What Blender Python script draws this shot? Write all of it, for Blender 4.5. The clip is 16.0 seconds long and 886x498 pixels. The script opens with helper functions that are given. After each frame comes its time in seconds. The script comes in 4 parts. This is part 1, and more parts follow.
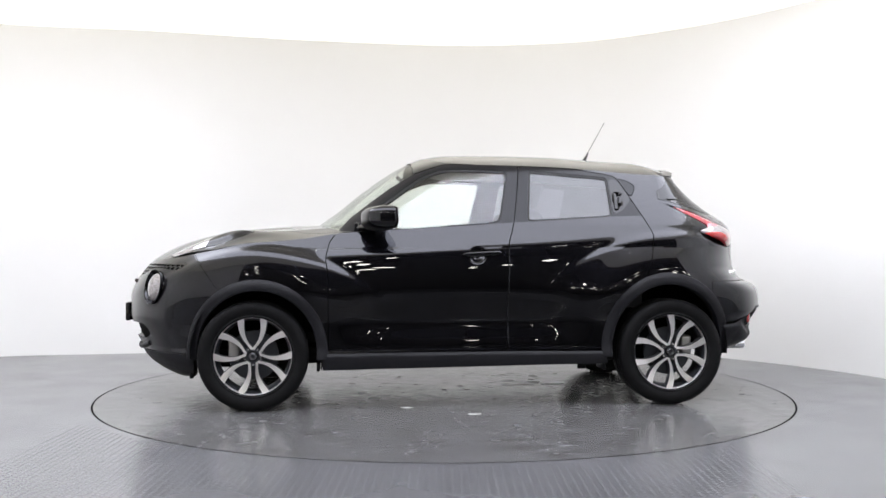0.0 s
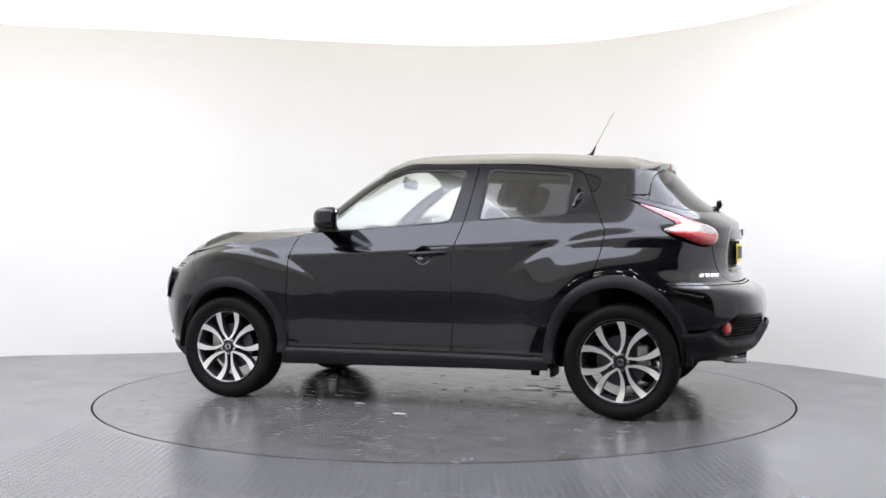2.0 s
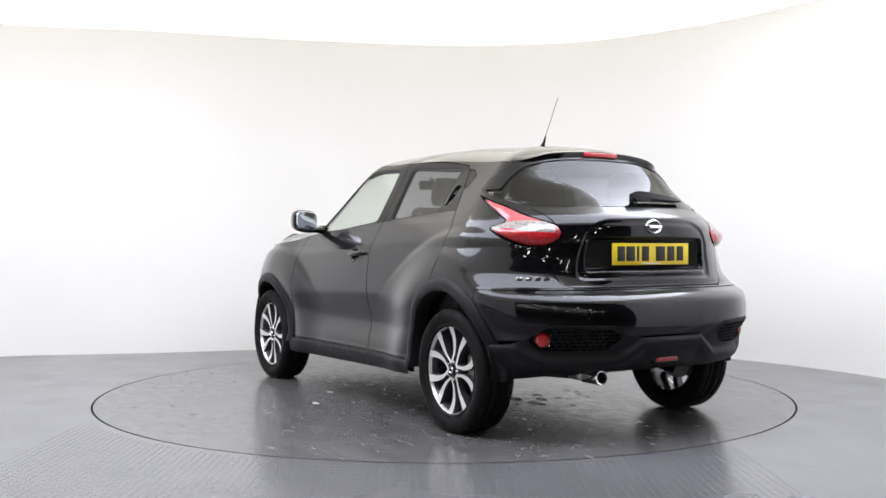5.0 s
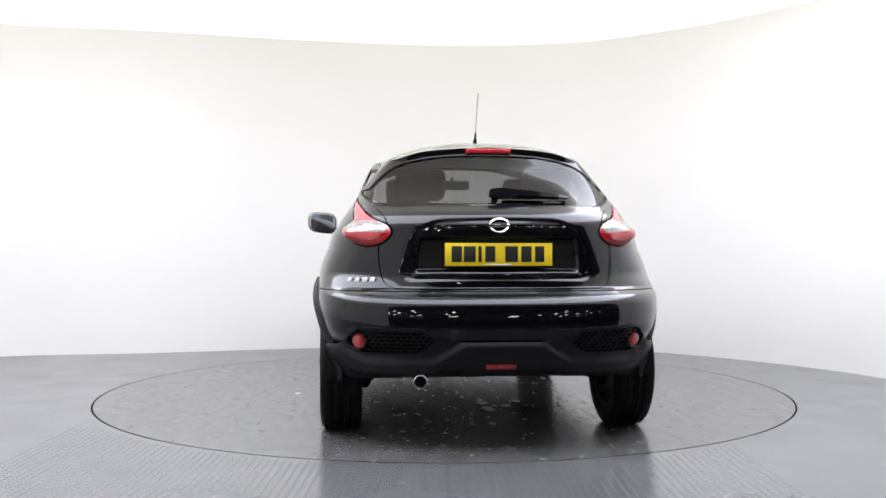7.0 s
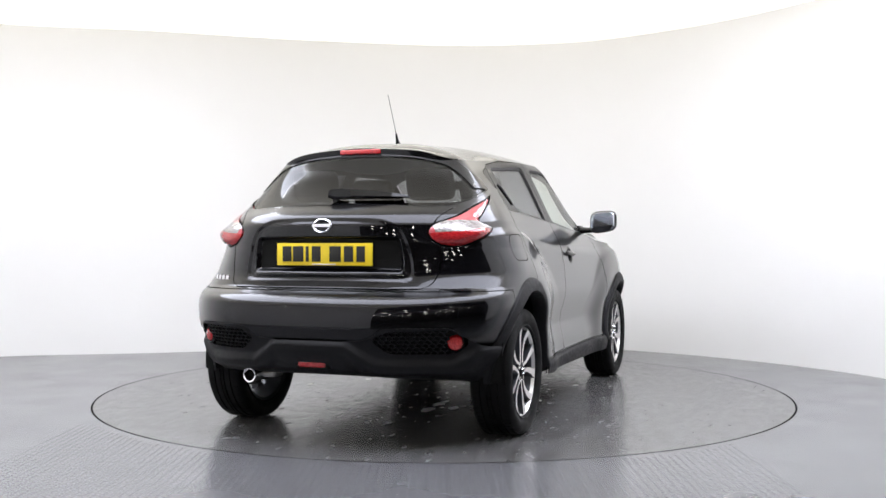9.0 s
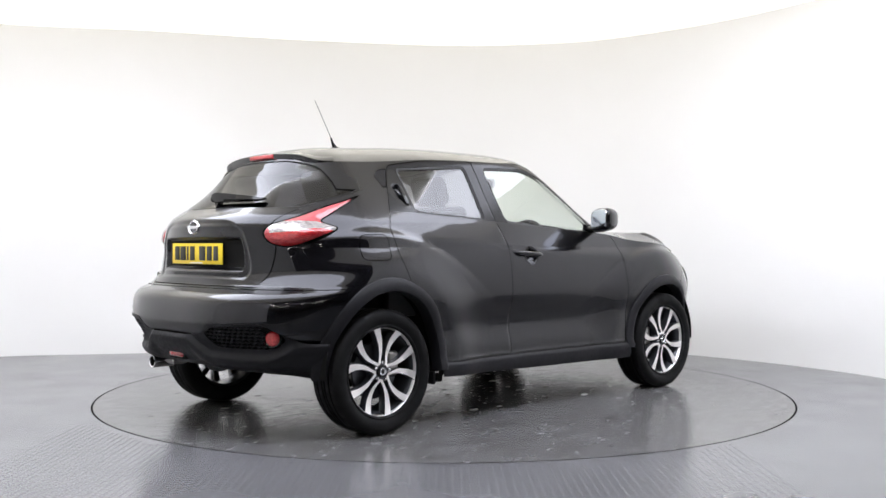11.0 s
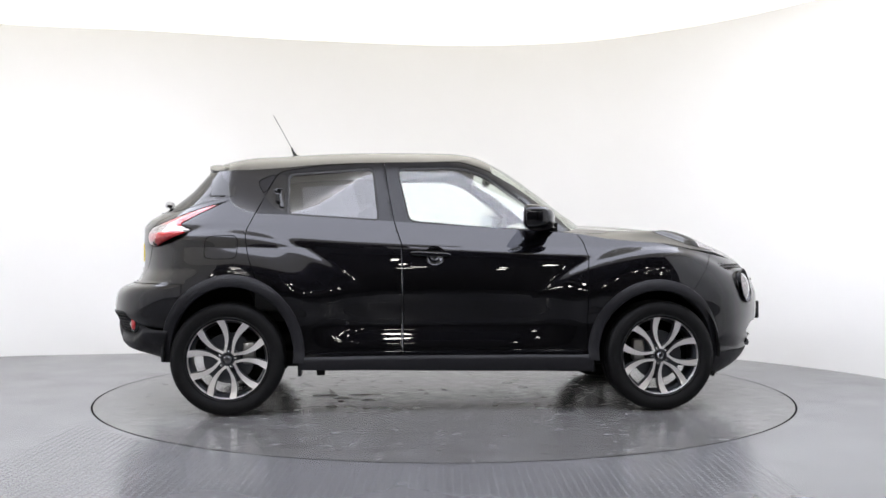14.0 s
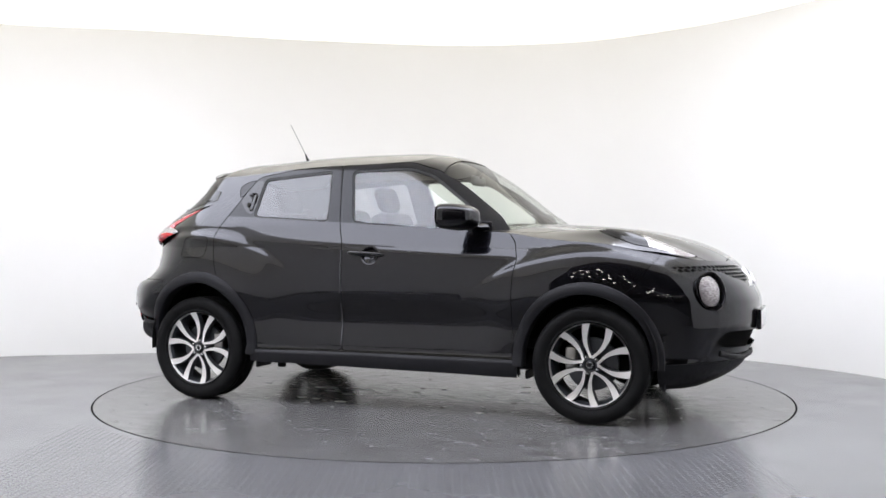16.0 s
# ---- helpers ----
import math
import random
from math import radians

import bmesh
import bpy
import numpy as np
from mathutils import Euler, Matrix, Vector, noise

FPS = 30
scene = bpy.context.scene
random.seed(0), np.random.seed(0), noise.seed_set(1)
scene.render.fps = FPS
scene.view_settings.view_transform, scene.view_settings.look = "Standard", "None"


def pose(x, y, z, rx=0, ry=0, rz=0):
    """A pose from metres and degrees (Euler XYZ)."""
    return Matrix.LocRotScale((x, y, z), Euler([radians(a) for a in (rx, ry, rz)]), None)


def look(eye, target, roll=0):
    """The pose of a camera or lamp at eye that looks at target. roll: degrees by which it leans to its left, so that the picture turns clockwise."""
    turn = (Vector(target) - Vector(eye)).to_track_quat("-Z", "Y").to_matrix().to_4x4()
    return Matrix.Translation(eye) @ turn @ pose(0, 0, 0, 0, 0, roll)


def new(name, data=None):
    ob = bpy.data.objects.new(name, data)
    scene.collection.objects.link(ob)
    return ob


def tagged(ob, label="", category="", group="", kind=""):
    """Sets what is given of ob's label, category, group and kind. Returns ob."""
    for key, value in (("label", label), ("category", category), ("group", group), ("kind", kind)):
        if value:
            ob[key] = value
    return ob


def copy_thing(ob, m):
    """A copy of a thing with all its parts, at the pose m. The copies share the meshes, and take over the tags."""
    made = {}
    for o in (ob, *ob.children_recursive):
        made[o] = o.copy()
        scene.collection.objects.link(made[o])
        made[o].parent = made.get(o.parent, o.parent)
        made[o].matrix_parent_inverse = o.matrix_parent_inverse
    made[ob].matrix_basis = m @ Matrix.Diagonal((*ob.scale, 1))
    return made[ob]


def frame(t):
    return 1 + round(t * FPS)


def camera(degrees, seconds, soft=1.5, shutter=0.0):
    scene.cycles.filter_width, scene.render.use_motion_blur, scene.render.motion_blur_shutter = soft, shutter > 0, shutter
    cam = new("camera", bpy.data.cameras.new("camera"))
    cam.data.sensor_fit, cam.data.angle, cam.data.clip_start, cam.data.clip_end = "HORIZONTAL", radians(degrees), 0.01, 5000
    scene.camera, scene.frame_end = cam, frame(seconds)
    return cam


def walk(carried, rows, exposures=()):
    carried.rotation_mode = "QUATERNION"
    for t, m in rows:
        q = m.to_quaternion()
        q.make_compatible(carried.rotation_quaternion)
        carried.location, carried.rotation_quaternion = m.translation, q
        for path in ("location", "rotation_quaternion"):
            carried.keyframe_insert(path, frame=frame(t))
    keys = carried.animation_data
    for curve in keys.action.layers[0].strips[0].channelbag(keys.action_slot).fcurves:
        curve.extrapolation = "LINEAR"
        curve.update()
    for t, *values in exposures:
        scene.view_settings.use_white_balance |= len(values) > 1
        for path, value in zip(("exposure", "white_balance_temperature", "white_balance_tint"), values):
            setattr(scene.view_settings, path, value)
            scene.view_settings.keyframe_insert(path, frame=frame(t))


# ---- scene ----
# A small car studio: a black crossover on a turntable before a curved white wall. World origin: the turntable's axis at floor level.
EYE = (0.0, -6.650, 0.975)
cam = camera(48.54, 16.0)
walk(cam, [(0.0, look(EYE, (-0.0065, 0.0, 0.9535))), (16.0, look(EYE, (-0.0065, 0.0, 0.9535)))])


def turn_angle(t):
    """Heading of the turntable, in degrees, at t seconds."""
    return 186.18 - 12.964 * t


CAR_OFFSET = (-0.054, -0.085)      # the car's middle, from the turntable's axis, in the car's own directions

# ---- world and light ----
world = bpy.data.worlds.new("hall_air")
world.use_nodes = True
world.node_tree.nodes["Background"].inputs[0].default_value = (0.02, 0.022, 0.025, 1)
world.node_tree.nodes["Background"].inputs[1].default_value = 0.3
scene.world = world
CEILING_GLOW = 0.90
PANEL_GLOW = 7.2
scene.view_settings.exposure = 0.0


# ---- materials ----
def material(name, color, rough=0.5, metal=0.0, coat=0.0, coat_rough=0.03, spec=0.5, emit=0.0, emit_color=None, trans=0.0, ior=1.45,
             alpha=1.0):
    m = bpy.data.materials.new(name)
    m.use_nodes = True
    b = m.node_tree.nodes["Principled BSDF"]
    b.inputs["Base Color"].default_value = (*color, 1)
    b.inputs["Roughness"].default_value = rough
    b.inputs["Metallic"].default_value = metal
    b.inputs["Coat Weight"].default_value = coat
    b.inputs["Coat Roughness"].default_value = coat_rough
    b.inputs["Specular IOR Level"].default_value = spec
    b.inputs["Transmission Weight"].default_value = trans
    b.inputs["IOR"].default_value = ior
    b.inputs["Alpha"].default_value = alpha
    if emit:
        b.inputs["Emission Color"].default_value = (*(emit_color or color), 1)
        b.inputs["Emission Strength"].default_value = emit
    return m


def add_noise(m, scale, detail, low, high, socket="Base Color", coord="Object", stretch=(1, 1, 1)):
    """Drive a socket of the material's surface by a noise: two colours, or two values."""
    nt = m.node_tree
    b = nt.nodes["Principled BSDF"]
    tc, mp = nt.nodes.new("ShaderNodeTexCoord"), nt.nodes.new("ShaderNodeMapping")
    n, r = nt.nodes.new("ShaderNodeTexNoise"), nt.nodes.new("ShaderNodeValToRGB")
    mp.inputs["Scale"].default_value = stretch
    n.inputs["Scale"].default_value, n.inputs["Detail"].default_value = scale, detail
    lo, hi = (low, high) if isinstance(low, tuple) else ((low,) * 3, (high,) * 3)
    r.color_ramp.elements[0].position, r.color_ramp.elements[1].position = 0.32, 0.68
    r.color_ramp.elements[0].color, r.color_ramp.elements[1].color = (*lo, 1), (*hi, 1)
    nt.links.new(tc.outputs[coord], mp.inputs["Vector"])
    nt.links.new(mp.outputs["Vector"], n.inputs["Vector"])
    nt.links.new(n.outputs["Fac"], r.inputs["Fac"])
    nt.links.new(r.outputs["Color"], b.inputs[socket])
    return r


def add_bump(m, scale, strength, distance=0.001, detail=3, coord="Object", stretch=(1, 1, 1)):
    nt = m.node_tree
    b = nt.nodes["Principled BSDF"]
    tc, mp = nt.nodes.new("ShaderNodeTexCoord"), nt.nodes.new("ShaderNodeMapping")
    n, bp = nt.nodes.new("ShaderNodeTexNoise"), nt.nodes.new("ShaderNodeBump")
    mp.inputs["Scale"].default_value = stretch
    n.inputs["Scale"].default_value, n.inputs["Detail"].default_value = scale, detail
    bp.inputs["Strength"].default_value, bp.inputs["Distance"].default_value = strength, distance
    nt.links.new(tc.outputs[coord], mp.inputs["Vector"])
    nt.links.new(mp.outputs["Vector"], n.inputs["Vector"])
    nt.links.new(n.outputs["Fac"], bp.inputs["Height"])
    nt.links.new(bp.outputs["Normal"], b.inputs["Normal"])
    return m


PAINT = material("black_metallic_paint", (0.016, 0.016, 0.020), 0.30, 0.9, 1.0, 0.012, 0.3)
PAINT.node_tree.nodes["Principled BSDF"].inputs["Coat IOR"].default_value = 1.40
add_noise(PAINT, 900, 1, (0.002, 0.002, 0.003), (0.0065, 0.0065, 0.0095))
GLOSS = material("gloss_black", (0.006, 0.006, 0.007), 0.06, spec=0.4)
PILLAR = material("satin_black_pillar", (0.005, 0.005, 0.007), 0.2, spec=0.26)
PLASTIC = material("grey_black_plastic", (0.009, 0.009, 0.011), 0.44, spec=0.22)
add_noise(PLASTIC, 40, 3, 0.42, 0.56, "Roughness")
add_bump(PLASTIC, 900, 0.25, 0.0006)
DARK = material("dark_cavity", (0.006, 0.006, 0.006), 0.85, spec=0.2)
RUBBER = material("tyre_rubber", (0.005, 0.005, 0.0055), 0.58, spec=0.16)
add_noise(RUBBER, 14, 4, 0.48, 0.72, "Roughness")
add_bump(RUBBER, 240, 0.2, 0.0008)
SEAL = material("black_rubber_seal", (0.008, 0.008, 0.009), 0.55)
# flat black without gloss: the shade inside panel joints, put in as colour
JOINT_SHADE = material("joint_shade_black", (0.005, 0.005, 0.005), 1.0, spec=0.0)
ALLOY = material("machined_alloy", (0.82, 0.80, 0.79), 0.36, 0.9)
add_noise(ALLOY, 60, 3, 0.30, 0.42, "Roughness")
GUNMETAL = material("gunmetal_wheel_paint", (0.055, 0.058, 0.066), 0.32, 0.6, 0.4)
CHROME = material("chrome", (0.86, 0.86, 0.88), 0.08, 1.0)
STEEL = material("brushed_steel", (0.34, 0.33, 0.32), 0.36, 1.0)
add_noise(STEEL, 30, 4, 0.28, 0.48, "Roughness")
RED_LENS = material("red_lens", (0.36, 0.008, 0.012), 0.12, 0.0, 1.0)
add_noise(RED_LENS, 60, 2, (0.24, 0.004, 0.008), (0.46, 0.016, 0.02), stretch=(1, 1, 3))
PINK_LENS = material("pale_red_lens", (0.36, 0.045, 0.06), 0.14, 0.0, 1.0)
CLEAR_LENS = material("clear_lens", (0.50, 0.48, 0.48), 0.12, 0.25, 0.8)
add_noise(CLEAR_LENS, 55, 2, (0.16, 0.14, 0.14), (0.36, 0.34, 0.34), stretch=(1, 1, 2.5))
REFLECTOR = material("red_reflector", (0.45, 0.012, 0.015), 0.2, 0.0, 1.0)
add_noise(REFLECTOR, 120, 1, (0.32, 0.006, 0.01), (0.6, 0.02, 0.025))
YELLOW = material("yellow_plate", (0.80, 0.60, 0.02), 0.35)
WHITE_PLATE = material("white_plate", (0.75, 0.75, 0.74), 0.35)
INK = material("plate_ink", (0.012, 0.012, 0.012), 0.45)
MIRROR = material("mirror_glass", (0.50, 0.52, 0.56), 0.02, 1.0)
FABRIC = material("dark_seat_cloth", (0.03, 0.03, 0.033), 0.9)
add_bump(FABRIC, 500, 0.4, 0.001)
TRIM = material("dark_interior_plastic", (0.025, 0.025, 0.027), 0.6)
LINER = material("pale_headlining", (0.42, 0.42, 0.40), 0.9)


def glass_material(name, tint, clear, rough=0.0):
    """Thin glazing: a tinted see-through sheet with a mirror-like gloss that grows towards grazing views."""
    m = bpy.data.materials.new(name)
    m.use_nodes = True
    nt = m.node_tree
    nt.nodes.clear()
    out, mix = nt.nodes.new("ShaderNodeOutputMaterial"), nt.nodes.new("ShaderNodeMixShader")
    tr, gl, lw = nt.nodes.new("ShaderNodeBsdfTransparent"), nt.nodes.new("ShaderNodeBsdfGlossy"), nt.nodes.new("ShaderNodeLayerWeight")
    rise, add = nt.nodes.new("ShaderNodeMath"), nt.nodes.new("ShaderNodeMath")
    rise.operation, rise.inputs[1].default_value = "POWER", 5.0
    add.operation, add.use_clamp = "MULTIPLY_ADD", True
    add.inputs[1].default_value, add.inputs[2].default_value = 0.9, 0.04 * clear
    lw.inputs["Blend"].default_value = 0.5
    tr.inputs[0].default_value = (*tint, 1)
    gl.inputs["Roughness"].default_value = rough
    nt.links.new(lw.outputs["Facing"], rise.inputs[0])
    nt.links.new(rise.outputs[0], add.inputs[0])
    nt.links.new(add.outputs[0], mix.inputs[0])
    nt.links.new(tr.outputs[0], mix.inputs[1])
    nt.links.new(gl.outputs[0], mix.inputs[2])
    nt.links.new(mix.outputs[0], out.inputs[0])
    return m


GLASS = glass_material("clear_green_glass", (0.86, 0.90, 0.86), 1.7)
PRIVACY = glass_material("privacy_glass", (0.28, 0.28, 0.31), 1.8)
REAR_GLASS = glass_material("rear_privacy_glass", (0.20, 0.20, 0.215), 1.15)

WALL = material("white_wall_paint", (0.86, 0.86, 0.85), 0.75)
add_noise(WALL, 1.3, 4, (0.862, 0.855, 0.838), (0.872, 0.866, 0.850))
add_bump(WALL, 60, 0.05, 0.001)
CEIL = material("glowing_ceiling", (0.9, 0.9, 0.88), 0.9, emit=CEILING_GLOW, emit_color=(1.0, 0.95, 0.83))
PANEL = material("light_box_glow", (0.9, 0.9, 0.9), 0.9, emit=PANEL_GLOW, emit_color=(0.955, 0.985, 1.12))
HALL = material("dim_hall_cladding", (0.05, 0.045, 0.04), 0.8)
add_noise(HALL, 0.6, 4, (0.03, 0.027, 0.024), (0.09, 0.08, 0.07))
TUBE = material("hall_lamp_glow", (1, 0.97, 0.9), 0.5, emit=60.0)
GAP = material("dark_gap", (0.012, 0.012, 0.012), 0.9)

FLOOR = material("grey_floor_paint", (0.14, 0.14, 0.148), 0.2, spec=0.85)
add_noise(FLOOR, 1.1, 6, (0.108, 0.109, 0.117), (0.128, 0.129, 0.138))
add_noise(FLOOR, 2.3, 6, 0.19, 0.25, "Roughness")
add_bump(FLOOR, 3, 0.05, 0.004, 3)
TABLE = material("turntable_paint", (0.13, 0.13, 0.135), 0.22, spec=0.85)
add_noise(TABLE, 4.2, 12, (0.068, 0.066, 0.064), (0.128, 0.128, 0.133), stretch=(1, 2.4, 1))
add_noise(TABLE, 9, 9, 0.19, 0.28, "Roughness", stretch=(1, 2, 1))
add_bump(TABLE, 6, 0.022, 0.004, 6)
TREAD = material("worn_tread_paint", (0.19, 0.19, 0.20), 0.28)
FLAKE = material("pale_bare_patch", (0.5, 0.5, 0.48), 0.45)
RUST = material("brown_worn_patch", (0.10, 0.085, 0.075), 0.55)


# ---- building helpers ----
def part(name, bm, mats, parent=None, label="", smooth=True):
    """Link a bmesh as one mesh object under a thing or a part."""
    me = bpy.data.meshes.new(name)
    bmesh.ops.recalc_face_normals(bm, faces=bm.faces)
    bm.to_mesh(me)
    bm.free()
    for m in (mats if isinstance(mats, (list, tuple)) else [mats]):
        me.materials.append(m)
    if smooth:
        me.shade_smooth()
        me.set_sharp_from_angle(angle=radians(38))
    ob = new(name, me)
    ob.parent = parent
    if label:
        tagged(ob, label)
    return ob


def box_bm(size, at=(0, 0, 0), bevel=0.0, segments=2, turn=None):
    bm = bmesh.new()
    bmesh.ops.create_cube(bm, size=1.0)
    bmesh.ops.scale(bm, vec=size, verts=bm.verts)
    if bevel:
        bmesh.ops.bevel(bm, geom=bm.edges[:], offset=bevel, segments=segments, affect="EDGES", profile=0.5)
    if turn is not None:
        bmesh.ops.transform(bm, matrix=turn, verts=bm.verts)
    bmesh.ops.translate(bm, vec=at, verts=bm.verts)
    return bm


def lathe_bm(profile, n=64, axis="Y", closed=False):
    """Turn a profile of (radius, height) round an axis."""
    bm = bmesh.new()
    rings = []
    for i in range(n):
        a = 2 * math.pi * i / n
        c, s = math.cos(a), math.sin(a)
        rings.append([bm.verts.new((r * c, h, r * s) if axis == "Y" else (r * c, r * s, h) if axis == "Z" else (h, r * c, r * s))
                      for r, h in profile])
    m = len(profile)
    for i in range(n):
        for j in range(m if closed else m - 1):
            a, b = rings[i], rings[(i + 1) % n]
            bm.faces.new((a[j], a[(j + 1) % m], b[(j + 1) % m], b[j]))
    return bm


def tube_bm(points, radius, n=10, taper=None, cap=True):
    """A round bar along points; taper: a radius for each point."""
    bm = bmesh.new()
    pts = [Vector(p) for p in points]
    rings = []
    for i, p in enumerate(pts):
        d = (pts[min(i + 1, len(pts) - 1)] - pts[max(i - 1, 0)]).normalized()
        e = d.cross(Vector((0, 0, 1)) if abs(d.z) < 0.9 else Vector((1, 0, 0))).normalized()
        f = d.cross(e)
        r = taper[i] if taper else radius
        rings.append([bm.verts.new(p + r * (math.cos(2 * math.pi * k / n) * e + math.sin(2 * math.pi * k / n) * f)) for k in range(n)])
    for a, b in zip(rings, rings[1:]):
        for k in range(n):
            bm.faces.new((a[k], a[(k + 1) % n], b[(k + 1) % n], b[k]))
    if cap:
        bm.faces.new(rings[0]), bm.faces.new(rings[-1])
    return bm


def knots(*pairs):
    """A smooth function through (x, value) pairs, without overshoot."""
    xs = np.array([p[0] for p in pairs], float)
    ys = np.array([p[1] for p in pairs], float)
    order = np.argsort(xs)
    xs, ys = xs[order], ys[order]
    h, d = np.diff(xs), np.diff(ys) / np.diff(xs)
    m = np.zeros(len(xs))
    for i in range(1, len(xs) - 1):
        m[i] = 0 if d[i - 1] * d[i] <= 0 else (h[i - 1] + h[i]) / (h[i - 1] / d[i] + h[i] / d[i - 1])
    m[0], m[-1] = d[0], d[-1]

    def value(x):
        x = np.clip(np.asarray(x, float), xs[0], xs[-1])
        i = np.clip(np.searchsorted(xs, x) - 1, 0, len(xs) - 2)
        t = (x - xs[i]) / h[i]
        return ((1 + 2 * t) * (1 - t) ** 2 * ys[i] + t * (1 - t) ** 2 * h[i] * m[i]
                + t * t * (3 - 2 * t) * ys[i + 1] + t * t * (t - 1) * h[i] * m[i + 1])
    return value


def ease(t):
    t = np.clip(t, 0, 1)
    return t * t * (3 - 2 * t)


def soft(d, k):
    """0 below zero and d above it, with a rounded bend of size k."""
    return k * np.logaddexp(0, d / k)


# ---- studio: floor, turntable, wall, ceiling, hall ----
RING = 2.246


def annulus(name, r_in, r_out, z, mat, rings=6, n=160, depth=0.0, center=(0, 0)):
    bm = bmesh.new()
    rr = [r_in + (r_out - r_in) * (i / rings) ** 1.5 for i in range(rings + 1)]
    grid = [[bm.verts.new((center[0] + r * math.cos(2 * math.pi * k / n), center[1] + r * math.sin(2 * math.pi * k / n), z)) for k in range(n)]
            for r in rr]
    if depth:
        grid.insert(0, [bm.verts.new((v.co.x, v.co.y, z - depth)) for v in grid[0]])
    for a, b in zip(grid, grid[1:]):
        for k in range(n):
            bm.faces.new((a[k], a[(k + 1) % n], b[(k + 1) % n], b[k]))
    return part(name, bm, mat)


def wall_plan():
    """The wall's foot, from the camera's left round the back to its right, as (x, y)."""
    px = knots((0, -2.15), (1, -3.5), (2, -4.6), (3, -5.0), (4, -4.75), (5, -3.9), (6, -2.7), (7, -1.2), (8, 0.2), (9, 1.18), (10, 2.12), (11, 2.82),
               (12, 3.23), (13, 3.42), (14, 3.35), (15, 2.95))
    py = knots((0, -4.75), (1, -3.9), (2, -2.4), (3, -0.6), (4, 1.1), (5, 1.97), (6, 2.25), (7, 2.69), (8, 2.93), (9, 2.78), (10, 2.17), (11, 1.34),
               (12, 0.53), (13, -0.6), (14, -1.7), (15, -2.65))
    t = np.linspace(0, 15, 181)
    return np.stack([px(t), py(t)], 1)


WALL_TOP = 2.925


def studio():
    floor_ob = annulus("floor", RING + 0.006, 17.0, 0.0, FLOOR, 10, 192, 0.06)
    tagged(floor_ob, "glossy grey painted studio floor with worn tread pattern", "floor", kind="structure")
    pit = annulus("floor_pit", 0.2, RING + 0.3, -0.05, GAP, 2, 64)
    tagged(pit, "dark gap under the turntable rim", "floor", kind="structure")
    plan = wall_plan()
    tang = np.gradient(plan, axis=0)
    tang /= np.linalg.norm(tang, axis=1)[:, None]
    out = np.stack([-tang[:, 1], tang[:, 0]], 1)
    bm = bmesh.new()
    cols = []
    for (x, y), (ox, oy) in zip(plan, out):
        cols.append([bm.verts.new((x + ox * d, y + oy * d, z)) for d, z in
                     ((0, 0.001), (0, 0.9), (0, 1.9), (0, WALL_TOP), (0.12, WALL_TOP), (0.12, 0.001))])
    for a, b in zip(cols, cols[1:]):
        for k in range(5):
            bm.faces.new((a[k], b[k], b[k + 1], a[k + 1]))
    bm.faces.new(cols[0]), bm.faces.new(cols[-1])
    tagged(part("wall_curved", bm, WALL), "smooth curved white studio wall meeting a grey floor", "wall", kind="structure")
    # the luminous ceiling over the set, set back behind the wall's top edge
    bm = bmesh.new()
    mid = plan.mean(0)
    ring_low = [bm.verts.new((p[0] + o[0] * 0.5, p[1] + o[1] * 0.5, WALL_TOP + 0.002)) for p, o in zip(plan, out)]
    ring_up = [bm.verts.new((v.co.x, v.co.y, v.co.z + 0.1)) for v in ring_low]
    bm.faces.new(ring_low), bm.faces.new(ring_up)
    for a in range(len(ring_low)):
        b = (a + 1) % len(ring_low)
        bm.faces.new((ring_low[a], ring_low[b], ring_up[b], ring_up[a]))
    tagged(part("ceiling", bm, CEIL, smooth=False), "bright white luminous studio ceiling", "ceiling", kind="structure")
    # the light box in the ceiling over the front of the set
    bm = bmesh.new()
    rows = []
    for a in np.linspace(radians(168), radians(372), 90):
        c, s = math.cos(a), math.sin(a)
        rows.append([bm.verts.new((-0.1 + r * c * (1.12 if c < 0 else 0.98), -0.15 + r * s, WALL_TOP - h)) for r, h in ((1.7, 0.02), (1.7, 0.07), (3.0, 0.07), (3.0, 0.02))])
    for a, b in zip(rows, rows[1:]):
        for j in range(4):
            bm.faces.new((a[j], a[(j + 1) % 4], b[(j + 1) % 4], b[j]))
    bm.faces.new(rows[0]), bm.faces.new(rows[-1])
    tagged(part("ceiling_light_box", bm, PANEL, smooth=False), "large curved white light box under the studio ceiling", "ceiling light", kind="structure")
    # the dim hall in which the set and the camera stand
    for name, size, at in (("wall_hall_front", (26, 0.3, 7), (0, -16.0, 3.5)), ("wall_hall_back", (26, 0.3, 7), (0, 8.0, 3.5)),
                           ("wall_hall_side_1", (0.3, 24, 7), (-12.0, -4.0, 3.5)), ("wall_hall_side_2", (0.3, 24, 7), (12.0, -4.0, 3.5)),
                           ("ceiling_hall", (26, 26, 0.3), (0, -4, 6.2))):
        tagged(part(name, box_bm(size, at), HALL, smooth=False), "dim dark cladding of the surrounding hall",
               "ceiling" if "ceiling" in name else "wall", kind="structure")


def hall_lamp():
    """A long tube lamp in a thin metal tray, hanging in the dim hall."""
    root = new("hall_lamp")
    part("tube", box_bm((0.34, 0.12, 0.05), (0, 0, -0.03), 0.015), TUBE, root)
    part("tray", box_bm((0.42, 0.18, 0.04), (0, 0, 0.02), 0.01), HALL, root)
    part("hanger", box_bm((0.02, 0.02, 2.42), (0, 0, 1.24)), HALL, root)
    return tagged(root, "short white tube lamp hanging in the dim hall", "lamp", "hall lamps")


